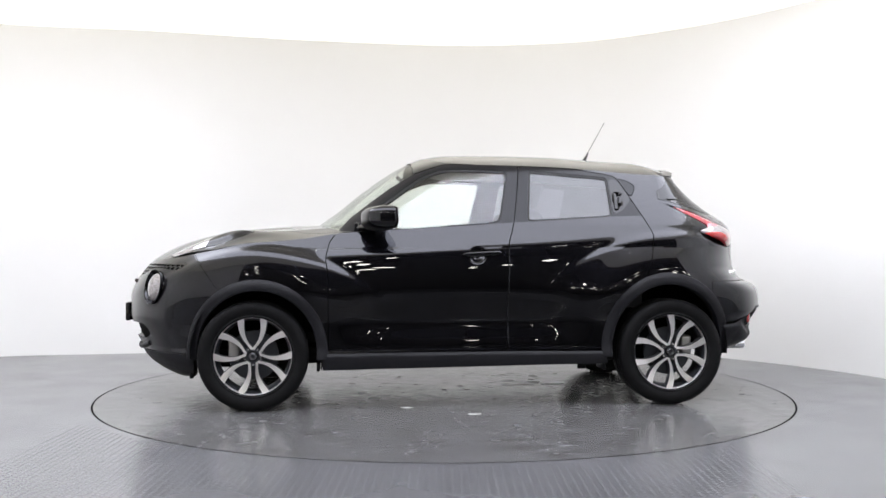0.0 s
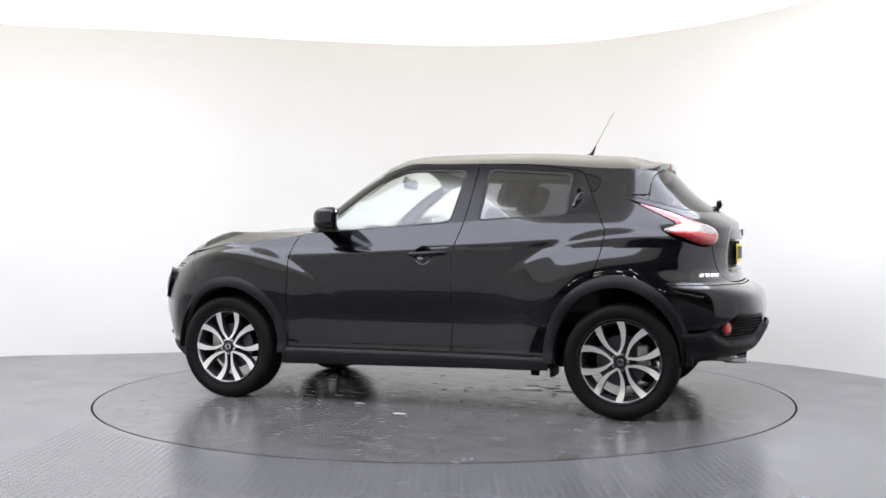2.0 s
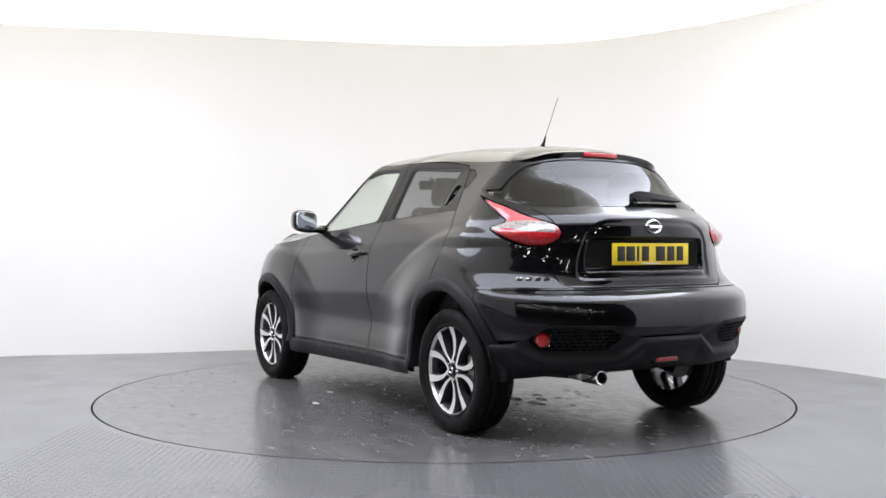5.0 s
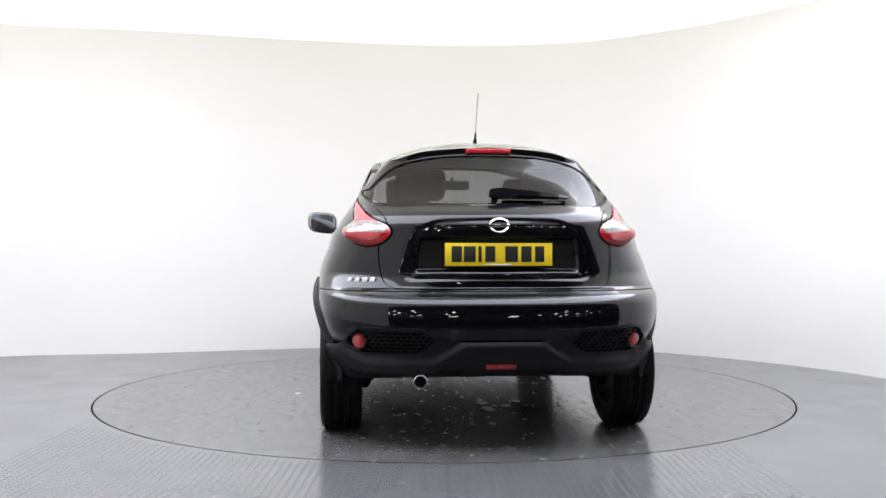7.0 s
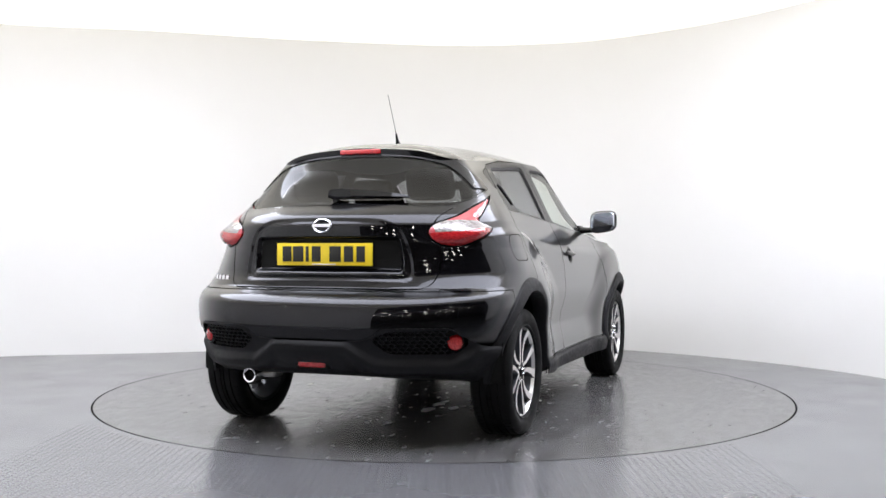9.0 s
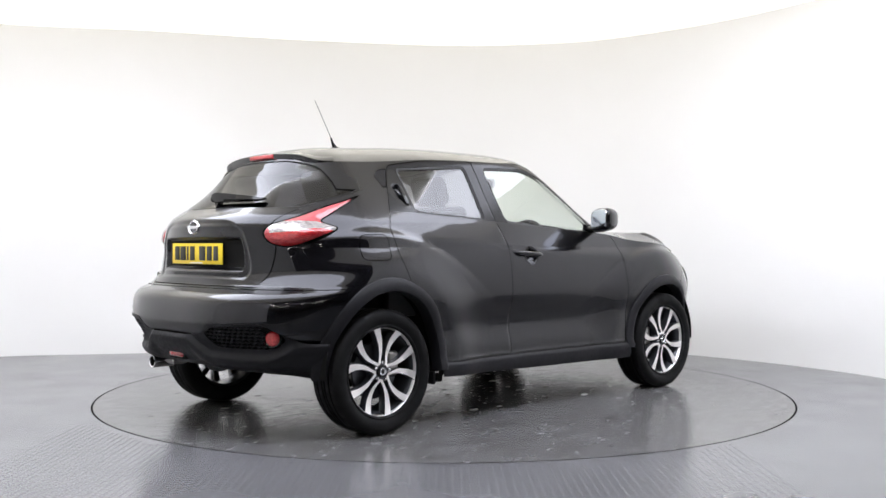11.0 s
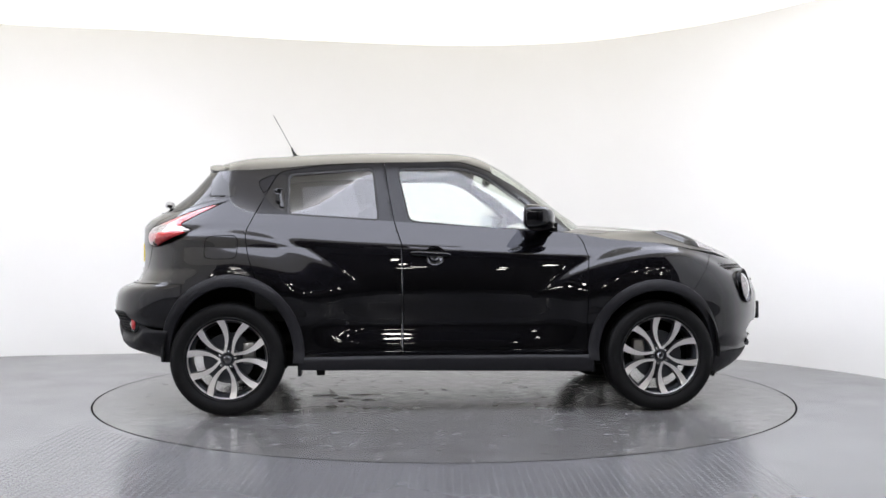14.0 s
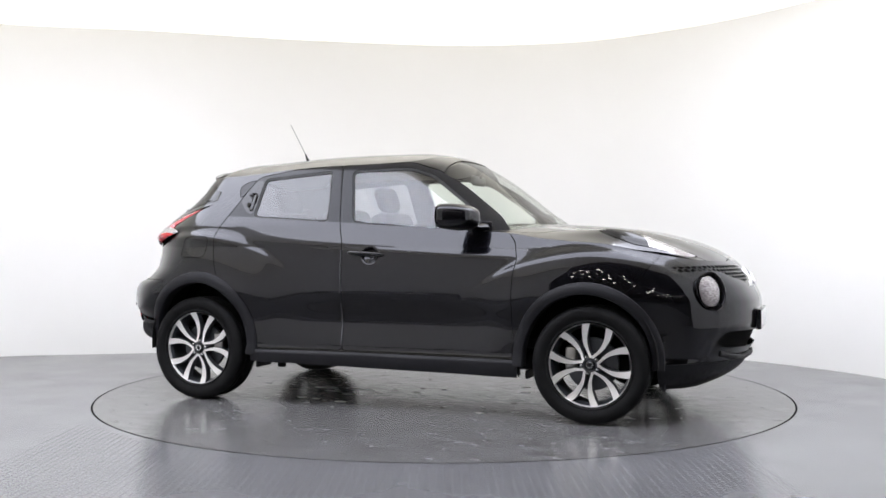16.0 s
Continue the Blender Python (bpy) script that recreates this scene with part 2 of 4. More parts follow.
def hall_lamps():
    spots = [(x, y) for y in (-8.4, -9.8, -11.2, -12.8, -14.4) for x in (-8.6, -6.2, -3.9, -1.5, 1.1, 3.6, 6.0, 8.4)]
    first = hall_lamp()
    first.matrix_basis = pose(spots[0][0], spots[0][1], 3.6)
    rnd = random.Random(4)
    for x, y in spots[1:]:
        copy_thing(first, pose(x + rnd.uniform(-.5, .5), y + rnd.uniform(-.5, .5), 3.6, 0, 0, rnd.choice((0, 90))))


def turntable():
    root = annulus("turntable", 0.02, RING - 0.006, 0.0, TABLE, 10, 192)
    rnd = random.Random(11)
    spots = [(-.73, -.11, .10), (-.52, -.10, .09), (-.41, -.10, .05), (-.62, -.23, .07), (-.46, -.32, .06), (-.68, -.55, .05), (-.57, -.57, .04), (-.37, -.62, .05),
             (-.17, -.64, .03), (.54, .40, .06), (.61, .16, .05), (.58, -.70, .04), (.81, .59, .04), (-.27, .0, .03), (.62, .55, .05), (.36, .79, .05), (-.02, 1.06, .05)]
    spots += [(rnd.uniform(-1.1, 1.1), rnd.uniform(-.75, .75), rnd.uniform(.012, .03)) for _ in range(34)]
    for i, (x, y, r) in enumerate(spots):
        x, y = x - 0.054, y - 0.085
        bm = bmesh.new()
        n = rnd.randint(7, 11)
        ring = [(r * rnd.uniform(.45, 1.0) * math.cos(2 * math.pi * k / n), 0.55 * r * rnd.uniform(.45, 1.0) * math.sin(2 * math.pi * k / n)) for k in range(n)]
        lo = [bm.verts.new((x + a, y + b, 0.0)) for a, b in ring]
        up = [bm.verts.new((x + a * .93, y + b * .93, 0.0016)) for a, b in ring]
        bm.faces.new(up)
        for k in range(n):
            bm.faces.new((lo[k], lo[(k + 1) % n], up[(k + 1) % n], up[k]))
        part("paint_flake", bm, FLAKE if (i < 17 or i % 3 == 0) else RUST, root, "" if i else "pale bare patch of flaked paint", smooth=False)
    tagged(root, "round grey painted turntable set flush in the floor, scuffed", "turntable")
    return root


def tread_pattern():
    """Raised tread lozenges of the floor plates before the turntable."""
    step = 0.036
    vs, fs = [], []
    for i in range(-84, 85):
        for j in range(0, 78):
            x, y = i * step + (j % 2) * 0, -4.1 + j * step
            if math.hypot(x, y) < RING + 0.06 or y > -1.2 or not -2.0 < x < 1.42:
                continue
            a = radians(45 if (i + j) % 2 else -45) + 0.12
            c, s_ = math.cos(a), math.sin(a)
            b = len(vs)
            for u, v, h in ((-0.0125, 0, 0.0002), (0, -0.0042, 0.0002), (0.0125, 0, 0.0002), (0, 0.0042, 0.0002), (-0.004, 0, 0.0012), (0.004, 0, 0.0012)):
                vs.append((x + u * c - v * s_, y + u * s_ + v * c, h))
            fs += [(b, b + 1, b + 4), (b + 1, b + 5, b + 4), (b + 1, b + 2, b + 5), (b + 2, b + 3, b + 5), (b + 3, b + 4, b + 5), (b + 3, b, b + 4)]
    me = bpy.data.meshes.new("tread_pattern")
    me.from_pydata(vs, [], fs)
    me.materials.append(FLOOR)
    tagged(new("tread_pattern", me), "worn raised tread pattern on the grey floor plates", "floor tread", kind="stuff")


tread_pattern()
studio()
TURNTABLE = turntable()
hall_lamps()


# ---- the car's surface ----
# Car space: x ahead, y to its left, z up, origin on the ground midway between the axles.
AXLE, HUB_Z, TYRE_R, TRACK = 1.265, 0.325, 0.325, 0.7625

crease_z = knots((-2.0, 0.96), (-1.7, 1.0), (-1.3, 1.035), (-0.9, 1.005), (-0.6, 0.985), (0, 0.957), (0.6, 0.925), (0.9, 0.915), (1.24, 0.958),
                 (1.6, 0.90), (1.9, 0.82), (2.1, 0.75))
base_w = knots((-2.1, 0.80), (-1.3, 0.818), (-0.6, 0.822), (0, 0.826), (0.7, 0.822), (1.3, 0.828), (2.2, 0.835))
nose_x = knots((0.12, 1.69), (0.17, 1.80), (0.22, 1.91), (0.29, 2.00), (0.38, 2.05), (0.46, 2.085), (0.55, 2.11), (0.66, 2.105), (0.74, 2.075), (0.82, 2.02),
               (0.88, 1.965), (0.95, 1.88))
tail_x = knots((0.20, -1.66), (0.30, -1.80), (0.36, -1.92), (0.41, -1.965), (0.50, -2.0), (0.60, -2.018), (0.69, -2.002), (0.735, -1.958),
               (0.757, -1.905), (0.775, -1.878), (0.90, -1.872), (1.0, -1.884), (1.07, -1.882), (1.12, -1.852), (1.17, -1.778), (1.235, -1.675),
               (1.30, -1.592), (1.40, -1.498), (1.46, -1.445), (1.52, -1.385))
screen_x = knots((0.95, 1.10), (1.05, 0.965), (1.126, 0.875), (1.19, 0.785), (1.30, 0.648), (1.417, 0.490), (1.50, 0.352), (1.545, 0.255), (1.60, 0.12))
tail_n = knots((0.3, 2.6), (0.48, 2.8), (0.58, 3.5), (0.72, 3.5), (0.85, 2.6), (1.5, 2.4))
FRONT_X0, REAR_X0, FRONT_N, SCREEN_N = 1.15, -1.25, 2.3, 2.6


def half_width(x, z):
    """Half the body's width at a place along it and a height, before the corners are rounded."""
    x, z = np.asarray(x, float), np.asarray(z, float)
    y = base_w(x) - 0.43 * soft(z - crease_z(x), 0.010)
    y = y - 0.9 * soft(z - 1.475, 0.012)
    y = y - 0.105 * ease((-0.25 - x) / 1.05) * np.clip((z - 1.10) / 0.34, 0, 1.2) ** 1.2
    y = y - 0.036 * ease((0.72 - z) / 0.22) + 0.014 * ease((0.37 - z) / 0.05) - 0.05 * ease((0.30 - z) / 0.2)
    y = y - 0.010 * ease((0.86 - z) / 0.3) * np.exp(-((x + 0.05) / 0.5) ** 2)
    y = y - 0.030 * np.clip((z - 0.62) / 0.33, 0, 1.05) ** 2 + 0.012
    y = y + 0.024 * ease((0.515 - z) / 0.14) * ease((0.82 - x) / 0.5) * ease((x + 0.88) / 0.5)
    for cx, top, k in ((AXLE, 0.964 - 0.55 * (x - 1.24) ** 2, 0.048), (-AXLE, 1.062 - 0.51 * (x + 1.3) ** 2, 0.060)):
        r = np.hypot(x - cx, z - HUB_Z)
        y = y + k * np.exp(-(np.maximum(r - 0.50, 0) / 0.20) ** 2) / (1 + np.exp(-(top - z) / 0.011))
    return y


def spow(a, p):
    return np.sign(a) * np.abs(a) ** p


def skin(cabin, u, z):
    """A point of the body's skin. u: 0 the middle of the front, 1 to 2 the flank, 3 the middle of the rear."""
    u, z = np.broadcast_arrays(np.asarray(u, float), np.asarray(z, float))
    xf = screen_x(z) if cabin else nose_x(z)
    x0 = xf - 0.42 if cabin else np.full_like(z, FRONT_X0)
    n1, n2, xr = (SCREEN_N if cabin else FRONT_N), tail_n(z), tail_x(z)
    a, b = np.minimum(u, 1) * math.pi / 2, (3 - np.maximum(u, 2)) * math.pi / 2
    x = np.where(u < 1, x0 + (xf - x0) * np.abs(np.cos(a)) ** (2 / n1), np.where(u > 2, REAR_X0 + (xr - REAR_X0) * np.abs(np.cos(b)) ** (2 / n2),
                 x0 + (REAR_X0 - x0) * (np.clip(u, 1, 2) - 1)))
    k = np.where(u < 1, spow(np.sin(a), 2 / n1), np.where(u > 2, spow(np.sin(b), 2 / n2), 1.0))
    return np.stack([x, half_width(x, z) * k, z], -1)


def body_y(x, z):
    """The skin's half width at a place of the lower body, corners included."""
    x, z = np.broadcast_arrays(np.asarray(x, float), np.asarray(z, float))
    f = np.clip((x - FRONT_X0) / (nose_x(z) - FRONT_X0), 0, 1)
    r = np.clip((REAR_X0 - x) / (REAR_X0 - tail_x(z)), 0, 1)
    n = tail_n(z)
    return half_width(x, z) * (1 - f ** FRONT_N) ** (1 / FRONT_N) * (1 - r ** n) ** (1 / n)


def tail_at(y, z):
    """The skin's x at the rear for a place across and a height."""
    x = np.full(np.broadcast(y, z).shape, -1.7)
    for _ in range(12):
        w, n = half_width(x, z), tail_n(z)
        x = REAR_X0 + (tail_x(z) - REAR_X0) * np.maximum(1 - np.abs(y / w) ** n, 0) ** (1 / n)
    return x


def nose_at(y, z):
    x = np.full(np.broadcast(y, z).shape, 1.8)
    for _ in range(12):
        x = FRONT_X0 + (nose_x(z) - FRONT_X0) * np.maximum(1 - np.abs(y / half_width(x, z)) ** FRONT_N, 0) ** (1 / FRONT_N)
    return x


class Sheet:
    """A triangle sheet with the smooth normals of the surface that it was sampled from."""
    def __init__(self, v, n, t):
        self.v, self.n, self.t = v, n, t

    def split(self, f):
        """Cut along f = 0; returns the parts where f is below and above it."""
        d = f(self.v[:, 0], self.v[:, 1], self.v[:, 2])
        d = np.where(np.abs(d) < 1e-9, 1e-9, d)
        s = d[self.t] > 0
        count = s.sum(1)
        low, high = [self.t[count == 0]], [self.t[count == 3]]
        vs, ns, cache, lo, hi = [], [], {}, [], []
        base = len(self.v)

        def meet(i, j):
            key = (i, j) if i < j else (j, i)
            if key not in cache:
                w = d[i] / (d[i] - d[j])
                nn = self.n[i] * (1 - w) + self.n[j] * w
                vs.append(self.v[i] * (1 - w) + self.v[j] * w), ns.append(nn / (np.linalg.norm(nn) + 1e-12))
                cache[key] = base + len(vs) - 1
            return cache[key]
        for q in np.nonzero((count == 1) | (count == 2))[0]:
            t, sg = self.t[q], s[q]
            k = int(np.nonzero(sg == (count[q] == 1))[0][0])
            a, b, c = int(t[k]), int(t[(k + 1) % 3]), int(t[(k + 2) % 3])
            ab, ac = meet(a, b), meet(a, c)
            one, two = (hi, lo) if count[q] == 1 else (lo, hi)
            one.append((a, ab, ac))
            two.extend(((ab, b, c), (ab, c, ac)))
        v = np.vstack([self.v] + ([np.array(vs)] if vs else []))
        n = np.vstack([self.n] + ([np.array(ns)] if ns else []))
        mk = lambda keep, extra: Sheet(v, n, np.vstack(keep + ([np.array(extra, int)] if extra else []))).tidy()
        return mk(low, lo), mk(high, hi)

    def tidy(self):
        used, inv = np.unique(self.t, return_inverse=True)
        return Sheet(self.v[used], self.n[used], inv.reshape(-1, 3))

    def cut(self, f, gap=0.0025):
        """The inside and the outside of f, with an open joint between them."""
        return self.split(lambda x, y, z: f(x, y, z) + gap)[0], self.split(lambda x, y, z: f(x, y, z) - gap)[1]

    def shifted(self, d):
        """The sheet moved along its normals by a distance, or by a function of the place; the normals follow."""
        if not callable(d):
            return Sheet(self.v + self.n * d, self.n, self.t)
        e, p = 4e-4, self.v
        at = lambda q: d(q[:, 0], q[:, 1], q[:, 2])
        g = np.stack([(at(p + e * np.eye(3)[i]) - at(p - e * np.eye(3)[i])) / (2 * e) for i in range(3)], 1)
        g = g - self.n * (g * self.n).sum(1, keepdims=True)
        n = self.n - g
        return Sheet(p + self.n * at(p)[:, None], n / np.linalg.norm(n, axis=1, keepdims=True), self.t)

    def mirrored(self):
        m = np.array([1, -1, 1])
        return Sheet(self.v * m, self.n * m, self.t[:, ::-1])

    def both(self):
        o = self.mirrored()
        return Sheet(np.vstack([self.v, o.v]), np.vstack([self.n, o.n]), np.vstack([self.t, o.t + len(self.v)]))

    def plus(self, o):
        return Sheet(np.vstack([self.v, o.v]), np.vstack([self.n, o.n]), np.vstack([self.t, o.t + len(self.v)]))

    def rims(self, depth):
        """Quads that fold the open edges inwards."""
        e = np.vstack([self.t[:, [0, 1]], self.t[:, [1, 2]], self.t[:, [2, 0]]])
        key = np.sort(e, 1)
        _, idx, cnt = np.unique(key, axis=0, return_index=True, return_counts=True)
        e = e[idx[cnt == 1]]
        v = self.v
        keep = ~((np.abs(v[e[:, 0], 1]) < 2e-3) & (np.abs(v[e[:, 1], 1]) < 2e-3))
        z, x = v[:, 2], v[:, 0]
        line = np.where(x > -1.25, belt(x), 1.169)
        on = (np.abs(z - line) < 0.005) & (x < 0.9)
        keep &= ~(on[e[:, 0]] & on[e[:, 1]])
        return e[keep], depth

    def mesh(self, name, mat, parent=None, label="", rim=0.005):
        v, n, faces = self.v, self.n, self.t.tolist()
        if rim:
            e, d = self.rims(rim)
            used, inv = np.unique(e, return_inverse=True)
            inv = inv.reshape(-1, 2)
            top, low = v[used], v[used] - n[used] * d
            b, m = len(v), len(used)
            v = np.vstack([v, top, low])
            n = np.vstack([n, np.zeros((2 * m, 3))])
            faces += [(b + j, b + i, b + m + i, b + m + j) for i, j in inv.tolist()]
        me = bpy.data.meshes.new(name)
        me.from_pydata(v.tolist(), [], faces)
        me.materials.append(mat)
        # folded edges of painted panels are coloured black for the joint's shade
        me.materials.append(JOINT_SHADE if mat == PAINT else mat)
        for p in me.polygons[len(self.t):]:
            p.material_index = 1
        me.shade_smooth()
        me.normals_split_custom_set_from_vertices(n.tolist())
        ob = new(name, me)
        ob.parent = parent
        return tagged(ob, label) if label else ob


def sheet_of(fn, us, vs):
    """Sample fn(u, v) on a grid; the normals come from the function itself."""
    u, v = np.meshgrid(us, vs, indexing="ij")
    e = 1e-4
    p = fn(u, v)
    du, dv = fn(u + e, v) - fn(u - e, v), fn(u, v + e) - fn(u, v - e)
    n = np.cross(dv, du)
    n /= np.linalg.norm(n, axis=-1, keepdims=True) + 1e-15
    a, b = u.shape
    i = np.arange(a * b).reshape(a, b)
    q = np.stack([i[:-1, :-1], i[:-1, 1:], i[1:, 1:], i[1:, :-1]], -1).reshape(-1, 4)
    t = np.vstack([q[:, [0, 1, 2]], q[:, [0, 2, 3]]])
    mid = np.array([np.clip(p[..., 0], -1.2, 1.0), 0 * p[..., 0], np.full_like(p[..., 0], 0.6)]).transpose(1, 2, 0)
    if (n * (p - mid)).sum() < 0:
        n, t = -n, t[:, ::-1]
    return Sheet(p.reshape(-1, 3), n.reshape(-1, 3), t)


def outline(points, r=0.03):
    """A signed distance to a closed outline in a plane, below zero inside; r: how far from each corner its rounding begins."""
    c = np.array(points, float)
    p = []
    for i in range(len(c)):
        a, b, d = c[i - 1] - c[i], c[(i + 1) % len(c)] - c[i], c[i]
        la, lb = np.linalg.norm(a), np.linalg.norm(b)
        a, b = a / la * min(r, 0.45 * la), b / lb * min(r, 0.45 * lb)
        p += [d + a * (1 - t) ** 2 + b * t ** 2 for t in (0, 0.25, 0.5, 0.75, 1)]
    p = np.array(p)
    q = np.roll(p, -1, 0)

    def value(a, b):
        a, b = np.asarray(a, float), np.asarray(b, float)
        best, sign = np.full(a.shape, 1e9), np.ones(a.shape)
        for (x0, y0), (x1, y1) in zip(p, q):
            ex, ey, wx, wy = x1 - x0, y1 - y0, a - x0, b - y0
            t = np.clip((wx * ex + wy * ey) / (ex * ex + ey * ey + 1e-15), 0, 1)
            best = np.minimum(best, (wx - ex * t) ** 2 + (wy - ey * t) ** 2)
            c1, c2, c3 = b >= y0, b < y1, ex * wy > ey * wx
            sign = np.where((c1 & c2 & c3) | (~c1 & ~c2 & ~c3), -sign, sign)
        return sign * np.sqrt(best)
    return value


# heights of the sheet's edges
belt = knots((1.15, 1.0), (0.95, 1.02), (0.8, 1.045), (0.46, 1.07), (-0.2, 1.108), (-0.9, 1.152), (-1.25, 1.165))
front_top = knots((0, 0.88), (0.4, 0.895), (0.7, 0.945), (0.9, 0.99), (1.0, 1.0))
body_low = knots((0, 0.17), (0.5, 0.19), (1.0, 0.24), (1.3, 0.245), (2.0, 0.275), (2.35, 0.30), (2.6, 0.32), (3, 0.335))
roof_edge = knots((0, 1.548), (0.5, 1.53), (0.8, 1.50), (1.0, 1.488), (1.5, 1.474), (2, 1.432), (2.3, 1.425), (2.6, 1.460), (3, 1.482))
roof_z = knots((-1.6, 1.47), (-1.42, 1.503), (-1.257, 1.535), (-0.95, 1.556), (-0.65, 1.574), (-0.27, 1.581), (0.07, 1.577), (0.26, 1.555), (0.4, 1.52))
hood_z = knots((0.4, 1.125), (0.95, 1.108), (1.27, 1.088), (1.5, 1.06), (1.7, 1.012), (1.85, 0.953), (1.93, 0.905), (1.97, 0.875), (2.1, 0.7))


def body_top(u):
    return np.where(u < 1, front_top(u), np.where(u < 2, belt(1.15 - 2.4 * (np.clip(u, 1, 2) - 1)), 1.165 + 0.008 * ease(u - 2)))


def tub(u, v):
    return skin(False, u, body_low(u) + (body_top(u) - body_low(u)) * v)


def cabin_low(u):
    z = np.full_like(u, 1.1)
    for _ in range(8):
        x = screen_x(z) - 0.42 + (REAR_X0 - screen_x(z) + 0.42) * (np.clip(u, 1, 2) - 1)
        z = belt(x)
    return np.where(u < 1, 1.045 + (belt(screen_x(1.07) - 0.42) - 1.045) * np.clip(u, 0, 1) ** 4, np.where(u < 2, z, 1.165 + 0.008 * ease(u - 2)))


def cabin(u, v):
    lo = cabin_low(u)
    return skin(True, u, lo + (roof_edge(u) - lo) * v)


def cap(u, s):
    """The roof: from its edge (s = 1) to its spine (s = 0)."""
    p = skin(True, u, roof_edge(u))
    q = np.clip(p[..., 0], -1.05, -0.10)
    x = q + (p[..., 0] - q) * s
    return np.stack([x, p[..., 1] * s, roof_z(x) - (roof_z(p[..., 0]) - p[..., 2]) * np.abs(s) ** 2.6], -1)


def bonnet(u, s):
    """The bonnet and the wings' tops, with the raised lamp pods."""
    p = skin(False, u, body_top(u))
    q = np.clip(p[..., 0], 0.60, 1.45)
    x = q + (p[..., 0] - q) * s
    y = p[..., 1] * s
    z = hood_z(x) - (hood_z(p[..., 0]) - p[..., 2]) * np.abs(s) ** 3.0
    z = z + 0.034 * np.exp(-((np.abs(y) - 0.62) / 0.085) ** 2 - ((x - 1.42) / 0.26) ** 2)
    z = z - 0.012 * np.exp(-((np.abs(y) - 0.42) / 0.08) ** 2 - ((x - 1.35) / 0.45) ** 2)
    return np.stack([x, y, z], -1)


def span(*pieces):
    return np.concatenate([np.linspace(a, b, n, endpoint=False) for a, b, n in pieces] + [[pieces[-1][1]]])


TUB = sheet_of(tub, span((0, 1, 70), (1, 2, 130), (2, 2.4, 36), (2.4, 3, 84)), span((0, 0.12, 8), (0.12, 0.5, 50), (0.5, 1, 54)))
CABIN = sheet_of(cabin, span((0, 1, 60), (1, 2, 80), (2, 3, 60)), np.linspace(0, 1, 36))
ROOF = sheet_of(cap, span((0, 1, 40), (1, 2, 50), (2, 3, 40)), span((0.02, 0.6, 10), (0.6, 1, 16)))
HOOD = sheet_of(bonnet, span((0, 1, 70), (1, 1.33, 24)), span((0.02, 0.6, 20), (0.6, 1, 28)))

CAR = new("car")
tagged(CAR, "black metallic compact crossover car parked on the round turntable", "car")


# ---- cutting the skin into panels ----
ARCHES = {True: (1.243, 0.387, 0.404), False: (-1.240, 0.387, 0.436)}      # middle, half length and rise of the front and rear arches


def arch_gap(x, y, z):
    """Below 0 inside the wheel arches."""
    e = [np.hypot((x - c) / (a * 0.97), np.maximum(z - HUB_Z - 0.02, 0) / (b * 0.97)) for c, a, b in ARCHES.values()]
    return np.minimum(*e) * 0.4 - 0.4


FRONT_DOOR = outline([(0.826, 0.345), (0.826, 0.60), (0.826, 0.80), (0.842, 0.90), (0.818, 1.00), (0.70, 1.145), (0.45, 1.335), (0.28, 1.432), (0.11, 1.486),
                      (-0.12, 1.489), (-0.364, 1.484), (-0.335, 1.27), (-0.306, 1.11), (-0.264, 0.977), (-0.256, 0.66), (-0.256, 0.345)], 0.02)
REAR_DOOR = outline([(-0.256, 0.345), (-0.256, 0.66), (-0.264, 0.977), (-0.306, 1.11), (-0.335, 1.27), (-0.364, 1.484), (-0.746, 1.462), (-0.985, 1.424),
                     (-1.015, 1.39), (-1.073, 1.265), (-1.172, 1.053), (-1.150, 0.92), (-1.107, 0.796), (-1.04, 0.6), (-0.86, 0.345)], 0.03)
FRONT_GLASS = outline([(-0.278, 1.432), (0.0, 1.441), (0.115, 1.438), (0.246, 1.396), (0.467, 1.236), (0.565, 1.15), (0.60, 1.073), (0.31, 1.083), (-0.214, 1.126)], 0.03)
REAR_PANE = outline([(-0.928, 1.400), (-0.438, 1.435), (-0.404, 1.134), (-0.922, 1.168)], 0.02)
GRIP_PANEL = outline([(-0.945, 1.402), (-1.0, 1.40), (-1.072, 1.27), (-1.006, 1.197), (-0.945, 1.168)], 0.03)
PILLAR_FIN = outline([(-1.0, 1.405), (-1.06, 1.395), (-1.112, 1.365), (-1.108, 1.335), (-1.076, 1.275)], 0.03)
LAMP = outline([(-1.262, 1.247), (-1.50, 1.176), (-1.64, 1.122), (-1.75, 1.082), (-1.776, 1.04), (-1.762, 0.985), (-1.70, 0.966), (-1.62, 0.992), (-1.545, 1.025),
                (-1.475, 1.066), (-1.50, 1.076), (-1.565, 1.098), (-1.44, 1.165), (-1.30, 1.233)], 0.03)
FUEL = outline([(-1.40, 0.90), (-1.395, 1.03), (-1.21, 1.036), (-1.212, 0.90)], 0.04)
POD = outline([(1.255, 0.635), (1.33, 0.590), (1.47, 0.560), (1.62, 0.525), (1.74, 0.480), (1.80, 0.455), (1.77, 0.54), (1.69, 0.625), (1.60, 0.662), (1.48, 0.705), (1.36, 0.695)], 0.04)
hood_side = knots((0.4, 0.78), (0.85, 0.70), (0.95, 0.665), (1.04, 0.60), (1.15, 0.572), (1.27, 0.570), (1.5, 0.525), (1.75, 0.49), (1.90, 0.42), (2.0, 0.2))
pane_top = knots((0.0, 1.444), (0.2, 1.440), (0.38, 1.418), (0.48, 1.388), (0.56, 1.33), (0.62, 1.27))
LIGHT_AT = (1.885, 0.590, 0.728)


